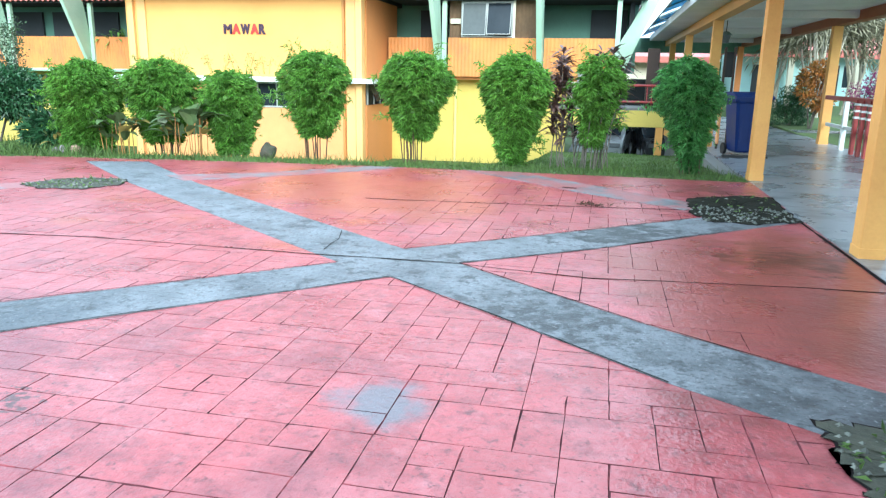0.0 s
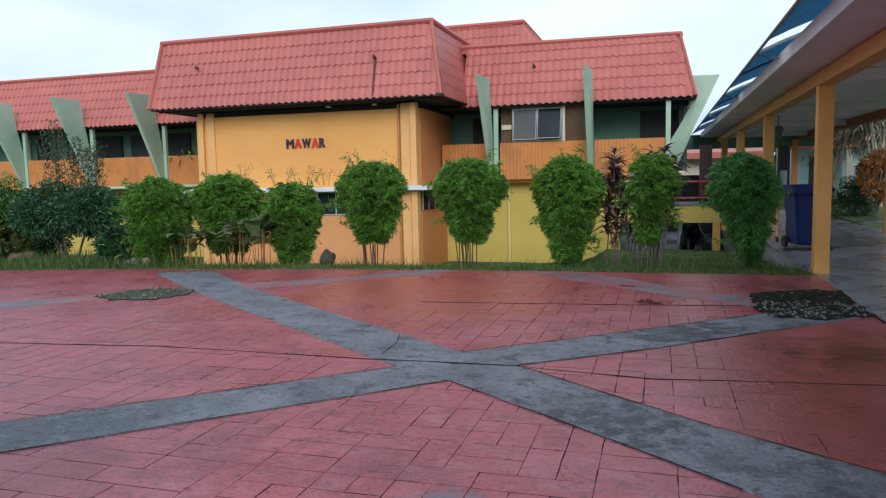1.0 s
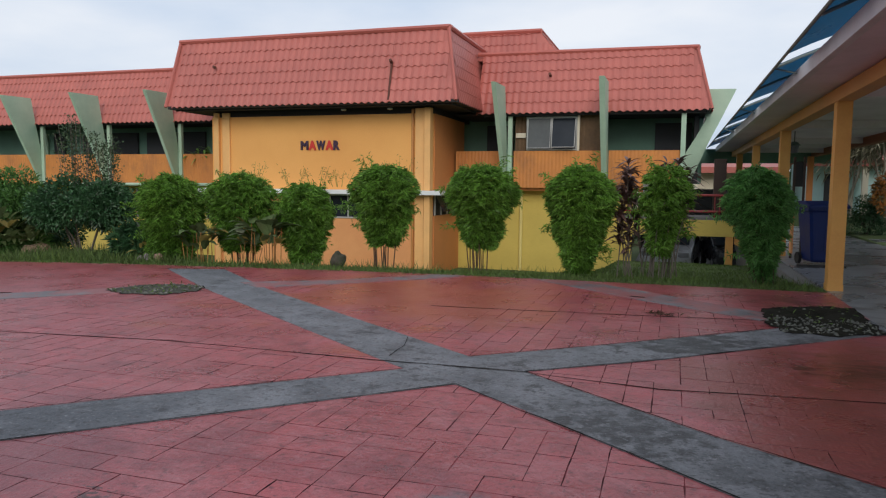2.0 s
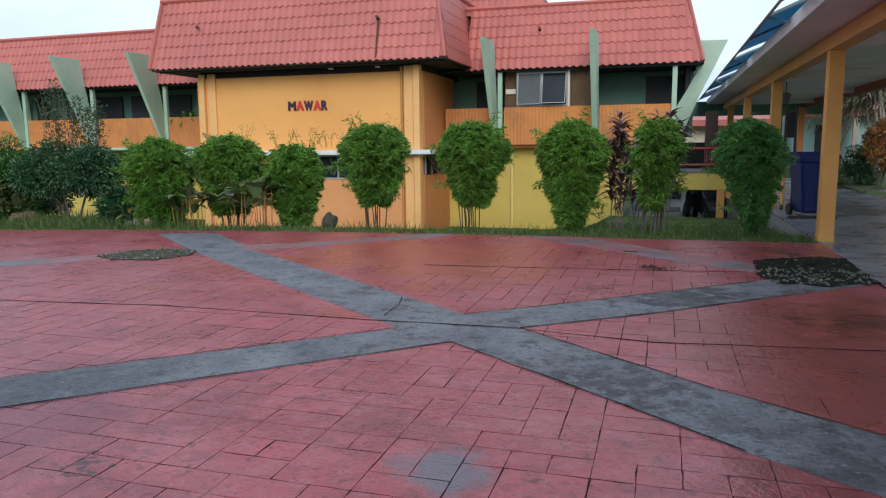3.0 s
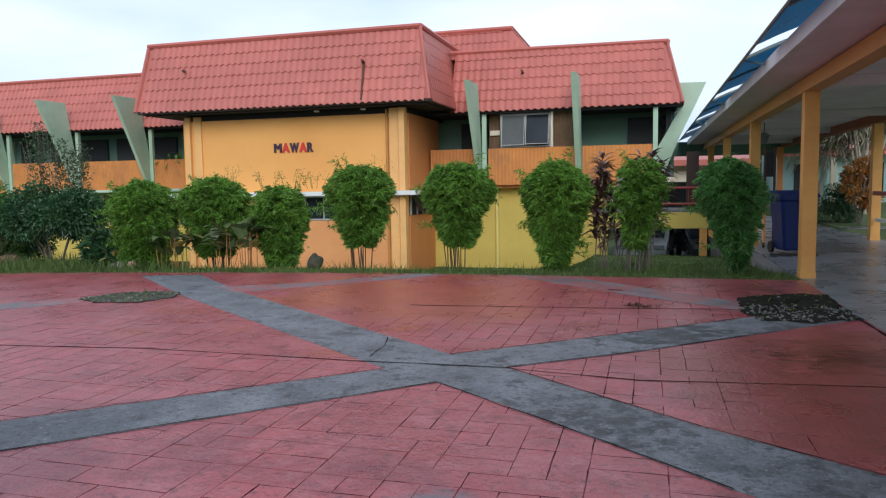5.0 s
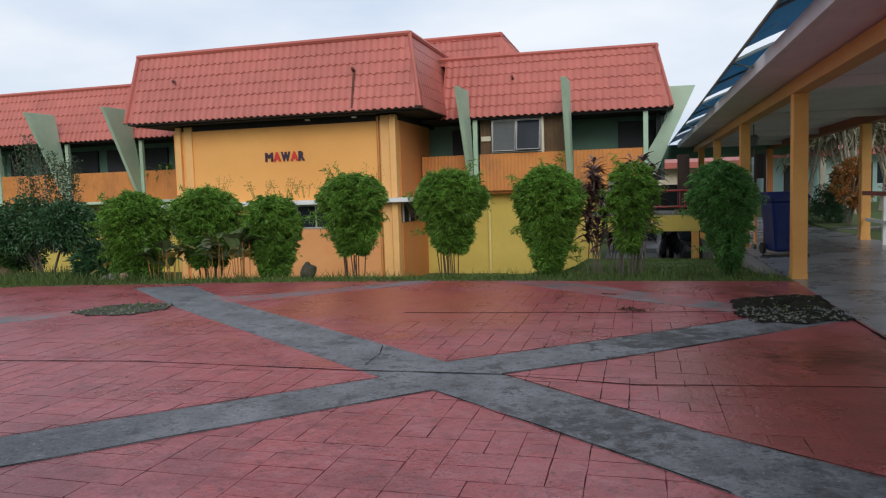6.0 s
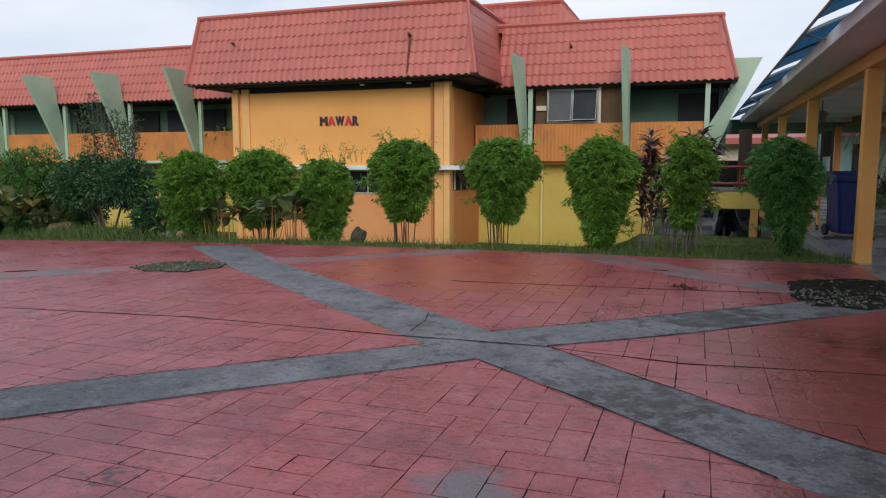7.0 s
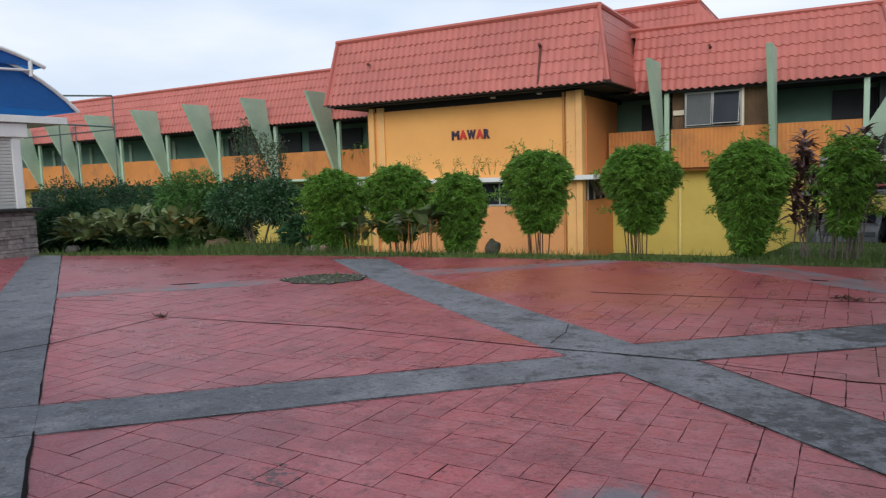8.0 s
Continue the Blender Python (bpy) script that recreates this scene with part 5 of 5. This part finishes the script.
def broadleaf(x, y, wide, top, seed, material, count=60, length=0.5, width=0.13, label="broad-leaved ginger plant with arching leaves", yellow=0.0, stalk=None):
    """A tuft of long stalks with broad arching leaves."""
    rng = np.random.default_rng(seed)
    z0 = ground_z(x, y)
    t = thing("broadleaf_plant", (x, y, z0), label, "plant", "broad-leaved plants")
    sets = {0: ([], []), 1: ([], [])}
    for k in range(count):
        a, r = rng.uniform(0, 6.28), wide / 2 * math.sqrt(rng.random())
        px, py = x + r * math.cos(a), y + 0.6 * r * math.sin(a)
        h = top * rng.uniform(0.35, 0.85)
        if stalk and k % 3 == 0:
            part("stalk", tube([(px, py, z0 - 0.03), (px + rng.normal() * 0.06, py, z0 + h)], [0.010, 0.006], 5), stalk, t, "upright stalk")
        s = sets[1 if rng.random() < yellow else 0]
        s[0].append((px, py, z0 + h))
        s[1].append((math.cos(a) * 0.8 + rng.normal() * 0.5, math.sin(a) * 0.8 + rng.normal() * 0.5, rng.uniform(0.2, 1.7)))
    for k, m in ((0, material), (1, M_YELLOWLEAF)):
        if sets[k][0]:
            b = np.array(sets[k][0])
            w = np.array(sets[k][1])
            me = blades("foliage", b, w, length, width, m, rng)
            tagged(hold(new("foliage", me), t), "yellowed leaves" if k else "")
    return t


def blades(name, base, way, length, width, material, rng):
    """Large leaves with a bent midrib: five pairs of points each."""
    v, f = [], []
    for b, w in zip(base, way):
        d = Vector(w).normalized()
        s = d.cross(Vector((0, 0, 1)))
        s.normalize()
        ln, wd = length * rng.uniform(0.6, 1.2), width * rng.uniform(0.7, 1.2)
        i = len(v)
        p = Vector(b)
        for k in range(6):
            u = k / 5
            half = wd / 2 * math.sin(math.pi * (0.06 + 0.94 * u) ** 0.8) if k < 5 else 0.0
            c = p + d * ln * u + Vector((0, 0, -0.38 * ln * u * u))
            up = Vector((0, 0, 0.25 * half))
            v += [tuple(c + s * half + up), tuple(c), tuple(c - s * half + up)]
        for k in range(5):
            a = i + 3 * k
            f += [(a, a + 1, a + 4, a + 3), (a + 1, a + 2, a + 5, a + 4)]
    return raw(name, v, f, material)


broadleaf(-8.62, 12.35, 0.85, 0.80, 31, M_CANNA, 38, 0.50, 0.19, "bronze-leaved canna plant with orange stalks", 0.08, M_STALK)
broadleaf(-7.25, 12.4, 0.95, 0.95, 32, M_CANNA, 46, 0.56, 0.21, "bronze-leaved canna plant with orange stalks", 0.10, M_STALK)
broadleaf(-9.9, 12.25, 0.7, 0.45, 33, M_GINGER, 22, 0.26, 0.08, "low leafy plant with withered leaves", 0.25)
broadleaf(-13.6, 11.85, 1.6, 1.10, 34, M_GINGER, 150, 0.50, 0.20, yellow=0.06)
broadleaf(-15.0, 11.65, 1.6, 1.20, 35, M_GINGER, 160, 0.50, 0.20, yellow=0.07)
broadleaf(-16.4, 11.4, 1.4, 1.10, 36, M_GINGER, 130, 0.48, 0.20, yellow=0.05)
broadleaf(-12.9, 12.2, 0.8, 0.8, 37, M_GINGER, 34, 0.40, 0.13)


def cordyline(x, y, h, seed):
    rng = np.random.default_rng(seed)
    t = thing("cordyline", (x, y, ground_z(x, y)), "maroon cordyline plant with spiky leaf rosettes", "plant", "cordyline plants")
    z0 = ground_z(x, y)
    b, w = [], []
    for k in range(7):
        tx, ty, tz = x + rng.normal() * 0.26, y + rng.normal() * 0.1, z0 + h * rng.uniform(0.4, 0.97)
        part("cane", tube([(x + rng.normal() * 0.10, y, z0 - 0.03), (tx, ty, tz)], [0.012, 0.009], 6), M_BARK, t)
        for _ in range(64):
            a = rng.uniform(0, 6.28)
            b.append((tx, ty, tz + rng.uniform(-0.55, 0.06)))
            w.append((math.cos(a), math.sin(a), rng.uniform(-0.1, 1.2)))
    hold(new("foliage", blades("foliage", np.array(b), np.array(w), 0.34, 0.06, M_CORDY, rng)), t)


def balcony_plant(x, y, z, seed):
    rng = np.random.default_rng(seed)
    t = thing("potted_plant", (x, y, z), "light green arching plant in a pot behind the balcony front", "plant")
    part("pot", tube([(x, y, z), (x, y, z + 0.26)], [0.11, 0.15], 12), M_PINKROCK, t, "clay pot")
    b, w = [], []
    for k in range(7):
        a, h = rng.uniform(0, 6.28), rng.uniform(0.75, 1.2)
        tip = (x - 0.1 + 0.6 * math.cos(a), y - 0.32 + 0.08 * math.sin(a), z + 0.26 + h)
        part("stem", tube([(x, y, z + 0.24), (x + 0.2 * math.cos(a), y + 0.1 * math.sin(a), z + 0.3 + 0.7 * h), tip], [0.012, 0.009, 0.004], 5), M_FEATHER, t)
        for q in np.linspace(0.35, 1, 9):
            b.append((x + (tip[0] - x) * q, y + (tip[1] - y) * q, z + 0.26 + h * q))
            w.append(rng.normal(0, 0.8, 3) + (math.cos(a), 0, 0.1))
    hold(new("foliage", blades("foliage", np.array(b), np.array(w), 0.30, 0.10, M_FEATHERLIGHT, rng)), t)


balcony_plant(-17.40, 24.62, 1.66, 71)
cordyline(-0.42, 13.3, 2.1, 51)
cordyline(-0.12, 13.45, 2.25, 52)
cordyline(0.30, 13.5, 2.1, 53)


def rock(x, y, w, h, seed, material=M_ROCK):
    bm = bmesh.new()
    bmesh.ops.create_icosphere(bm, subdivisions=3, radius=1)
    for v in bm.verts:
        k = 1 + 0.22 * noise.noise(v.co * 1.3 + Vector((seed, 0, 0))) + 0.08 * noise.noise(v.co * 4)
        v.co = Vector((x + v.co.x * w / 2 * k, y + v.co.y * w / 2 * k, ground_z(x, y) + (v.co.z * 0.55 + 0.42) * h * k))
    solid("boulder", bm, material, "weathered boulder set in the grass", "rock", "boulders")


rock(-5.78, 12.75, 0.30, 0.30, 1)
rock(-16.3, 11.0, 0.35, 0.26, 2, M_STONE)
rock(-12.75, 12.35, 0.62, 0.34, 3, M_PINKROCK)
rock(-9.30, 11.98, 0.17, 0.18, 5, M_PINKROCK)
rock(-9.52, 11.92, 0.12, 0.16, 6, M_STONE)
rock(-9.7, 11.95, 0.16, 0.12, 4, M_STONE)


def grass():
    rng = np.random.default_rng(77)
    xs, ys, hs = [], [], []
    for n, x0, x1, d0, d1, h in ((17000, -16.0, 2.55, -0.06, 1.0, 0.055), (6000, -16.0, 2.5, 0.8, 3.0, 0.08), (14000, -1.3, 2.3, 0.8, 8.0, 0.04), (1500, -16, 2.4, 0.1, 1.0, 0.16), (1500, -12.5, -8.6, 0.1, 1.4, 0.2)):
        x = rng.uniform(x0, x1, n)
        xs.append(x)
        ys.append(np.array([edge_y(q) for q in x]) + d0 + (d1 - d0) * rng.uniform(0, 1, n) ** 1.2)
        hs.append(np.full(n, h))
    x, y, h = np.concatenate(xs), np.concatenate(ys), np.concatenate(hs)
    z = np.array([ground_z(a, b) for a, b in zip(x, y)])
    n = len(x)
    h = h * rng.uniform(0.4, 1.4, n)
    a = rng.uniform(0, 6.28, n)
    w = 0.010
    lean = rng.normal(0, 0.4, (n, 2)) * h[:, None]
    p = np.stack([x, y, z - 0.01], 1)
    s = np.stack([np.cos(a) * w, np.sin(a) * w, np.zeros(n)], 1)
    v = np.stack([p - s, p + s, p + np.stack([lean[:, 0], lean[:, 1], h], 1)], 1).reshape(-1, 3)
    i = np.arange(n) * 3
    tagged(new("grass", raw("grass", v.tolist(), np.stack([i, i + 1, i + 2], 1).tolist(), M_GRASS)), "uneven green grass along the plaza's edge", "grass", kind="stuff")


grass()

# ---------------------------------------------------------------- garden and houses past the walkway
gf = thing("garden_fence", (5.4, 17, 0), "white rail and red picket fence beside the walkway", "fence")
for x, y, m in ((5.70, 18.6, M_WHITE), (5.72, 17.0, M_WHITE)):
    part("post", box(x - 0.05, y - 0.05, 0.0, x + 0.05, y + 0.05, 1.12, 0.01), m, gf, "white fence post")
part("rail", box(5.68, 14.0, 0.48, 5.74, 20.0, 0.56), M_WHITE, gf, "white fence rail")
for k in range(8):
    y = 17.6 - 0.42 * k
    pk = part("picket", box(5.58, y - 0.06, 0.0, 5.66, y + 0.06, 1.18, 0.01), M_RED, gf, "dark red picket with white bands")
    for z in (0.78, 0.92, 1.06):
        part("white_band", box(5.572, y - 0.064, z, 5.668, y + 0.064, z + 0.045), M_WHITE, pk)
part("rail", box(5.60, 14.0, 1.12, 5.68, 20.0, 1.22), M_RED, gf, "dark red top rail")


def palm(x, y, h, seed):
    rng = np.random.default_rng(seed)
    z0 = ground_z(x, y)
    t = thing("garden_palm", (x, y, z0), "clump of slim palms with dry drooping fronds", "palm", "garden palms")
    b, w = [], []
    for k in range(9):
        tx, ty, tz = x + rng.normal() * 0.9, y + rng.normal() * 0.6, z0 + h * rng.uniform(0.6, 1.0)
        part("trunk", tube([(x + rng.normal() * 0.3, y, z0 - 0.05), ((x + tx) / 2, ty, (z0 + tz) / 2), (tx, ty, tz)], [0.055, 0.045, 0.035], 7), M_PALMTRUNK, t, "slim pale palm trunk")
        for _ in range(34):
            a = rng.uniform(0, 6.28)
            d = np.array((math.cos(a), math.sin(a), rng.uniform(-0.4, 1.1)))
            for s in range(12):
                u = s / 12
                b.append(np.array((tx, ty, tz)) + d * u * 1.3 + (0, 0, -0.9 * u * u))
                w.append(d * 0.5 + rng.normal(0, 0.5, 3) + (0, 0, -0.6))
    hold(new("fronds", leaves("fronds", np.array(b), np.array(w), 0.45, 0.05, M_DRYFROND, rng)), t)


palm(8.2, 31.0, 4.6, 61)
palm(10.2, 33.0, 4.8, 62)
palm(7.6, 36.0, 4.4, 63)
shrub(6.42, 27.0, 1.35, 1.1, 1.2, 65, M_SHRUB, leaf=(0.08, 0.035), count=5000, label="rounded green shrub by the lawn")
shrub(6.75, 25.6, 0.95, 0.9, 2.15, 66, M_CROTON, leaf=(0.17, 0.06), count=1700, low=0.35, name="croton", label="tall croton shrub with orange and green leaves")
shrub(7.9, 22.5, 2.0, 1.4, 1.75, 67, M_BOUG, count=2600, leaf=(0.07, 0.05), low=0.9, label="purple-flowering bougainvillea shrub beside the lawn")
shrub(8.1, 22.8, 2.2, 1.4, 1.4, 68, M_SHRUB, count=2600, label="green shrub growing under purple flowers")
solid("garden_path", box(6.0, 24.0, -0.06, 14, 25.2, 0.05), M_WALKFLOOR, "pale concrete garden path", "path", kind="structure")


def house(x0, x1, y, z0, eave, ridge, wall_m, label, posts=()):
    t = thing("far_house", ((x0 + x1) / 2, y, z0), label, "house")
    part("wall", box(x0, y, z0, x1, y + 5, eave), wall_m, t, "plastered wall")
    part("roof", prism([(y - 0.9, eave - 0.05), (y + 2.5, ridge), (y + 6, eave - 0.05), (y + 6, eave + 0.03), (y + 2.5, ridge + 0.1), (y - 0.9, eave + 0.05)], "x", x0 - 0.5, x1 + 0.5), M_TILE, t, "red tiled roof")
    part("fascia", box(x0 - 0.5, y - 0.95, eave - 0.25, x1 + 0.5, y - 0.9, eave + 0.06), M_RIDGE, t)
    x = x0 + 0.8
    while x < x1 - 1:
        w = part("window", box(x, y - 0.02, z0 + 0.9, x + 1.0, y + 0.02, eave - 0.6), M_GLASS, t, "dark window")
        part("frame", box(x - 0.05, y - 0.04, z0 + 0.84, x + 1.05, y - 0.005, z0 + 0.9), M_WHITE, w)
        part("pillar", box(x + 1.5, y - 0.8, z0, x + 1.75, y - 0.55, eave - 0.2), M_CREAM, t, "cream veranda pillar")
        x += 3.0
    return t


house(-4.0, 5.2, 42.0, -0.4, 2.6, 3.3, M_CREAM, "cream single-storey house with a red roof")
house(6.6, 11.6, 40.0, -0.1, 2.9, 4.4, M_TEAL, "small pale teal house with a red roof")
house(12.5, 24.0, 46.0, 0.3, 3.0, 4.6, M_TEAL, "pale teal single-storey house with a red roof")
house(13.5, 34.0, 34.0, 0.0, 2.9, 4.9, M_TEAL, "pale teal single-storey house with a red roof")


# distant trees closing the view
for k, (x, y, w, h) in enumerate(((2.0, 58, 9, 4.5), (11, 60, 10, 5.0), (24, 58, 12, 6.0), (38, 52, 12, 6.0))):
    shrub(x, y, w, 5, h, 80 + k, M_SHRUB, leaf=(0.5, 0.3), count=3500, name="tree", label="leafy green tree in the distance", low=0.3)

# ---------------------------------------------------------------- stamped paving pieces
def paving():
    unit = 0.2045
    rng = random.Random(12)
    x0, y0, nx, ny = -16.94, 3.05 - 0.2045 * 45, 96, 90
    used = np.zeros((nx, ny), bool)
    shapes = ((2, 1), (1, 2), (2, 1), (1, 2), (1, 2), (1, 1), (2, 2), (2, 1), (3, 1), (2, 2), (1, 3))
    verts, faces, made, cache = [], [], 0, {}
    plain, flat = [], []

    def block(w, h):
        """A stamped piece: worn, uneven rim of twelve points over a slightly wider foot."""
        foot, rim = [], []
        for ax, ay, bx, by in ((0, 0, w, 0), (w, 0, w, h), (w, h, 0, h), (0, h, 0, 0)):
            for q in (0.0, 0.36, 0.70):
                foot.append((ax + (bx - ax) * q, ay + (by - ay) * q, -0.0044))
                e = rng.choice((0.0014, 0.0022, 0.0030, 0.0042, 0.0066))
                px, py = ax + (bx - ax) * q, ay + (by - ay) * q
                rim.append((min(max(px, e), w - e), min(max(py, e), h - e), 0.0))
        v = foot + rim
        return v, [tuple(range(12, 24))] + [(q, (q + 1) % 12, 12 + (q + 1) % 12, 12 + q) for q in range(12)]

    def smooth(px, py):
        """Where the stamp left no mark: topped-up or worn-down patches."""
        w = 0.5 * noise.noise(Vector((px * 1.3, py * 1.3, 3.0)))
        return (px > 1.05 + w and 4.1 < py < 8.7) or py > 11.0 + w or ((px + 3.1) / 1.5) ** 2 + ((py - 9.6) / 1.9) ** 2 < 1 + 1.6 * w or ((px + 2.9) / 0.9) ** 2 + ((py - 6.8) / 0.6) ** 2 < 1 + 1.6 * w or (px < -8.5 and py > 7.3 + w)

    for j in range(ny):
        for i in range(nx):
            if used[i, j]:
                continue
            a, b = rng.choice(shapes)
            while i + a > nx or j % 3 + b > 3 or used[i:i + a, j:j + b].any():
                a, b = (a - 1, b) if a > 1 else (a, b - 1)
            used[i:i + a, j:j + b] = True
            px, py = x0 + i * unit, y0 + j * unit
            cx, cy = px + a * unit / 2, py + b * unit / 2
            if px > 2.6 or py > min(edge_y(px), edge_y(px + a * unit)):
                continue
            corners = [(px, py), (px + a * unit, py), (px, py + b * unit), (px + a * unit, py + b * unit), (cx, cy)]
            if any(all(inside(*c, o) for c in corners) for o in BANDS.values()):
                continue
            dz = rng.uniform(-0.0012, 0.0012)
            if smooth(cx, cy):
                k = len(plain)
                plain += [(px, py, 0.0), (px + a * unit, py, 0.0), (px + a * unit, py + b * unit, 0.0), (px, py + b * unit, 0.0)]
                flat.append((k, k + 1, k + 2, k + 3))
                continue
            if -1.9 < cx < 1.4 and 2.3 < cy < 5.4 and made < 300:
                kind = (a, b, rng.randrange(4))
                if kind not in cache:
                    v, f = block(a * unit, b * unit)
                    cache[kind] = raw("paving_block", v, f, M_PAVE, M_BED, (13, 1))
                hold(new("paving_block", cache[kind]), plaza).location = (px, py, dz)
                made += 1
            else:
                v, f = block(a * unit, b * unit)
                k = len(verts)
                verts += [(x + px, y + py, z + dz) for x, y, z in v]
                faces += [tuple(k + q for q in face) for face in f]
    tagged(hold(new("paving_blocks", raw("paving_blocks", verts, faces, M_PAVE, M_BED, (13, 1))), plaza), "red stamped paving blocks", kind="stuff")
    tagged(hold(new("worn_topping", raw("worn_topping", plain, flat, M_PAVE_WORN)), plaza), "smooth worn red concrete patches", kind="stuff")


paving()
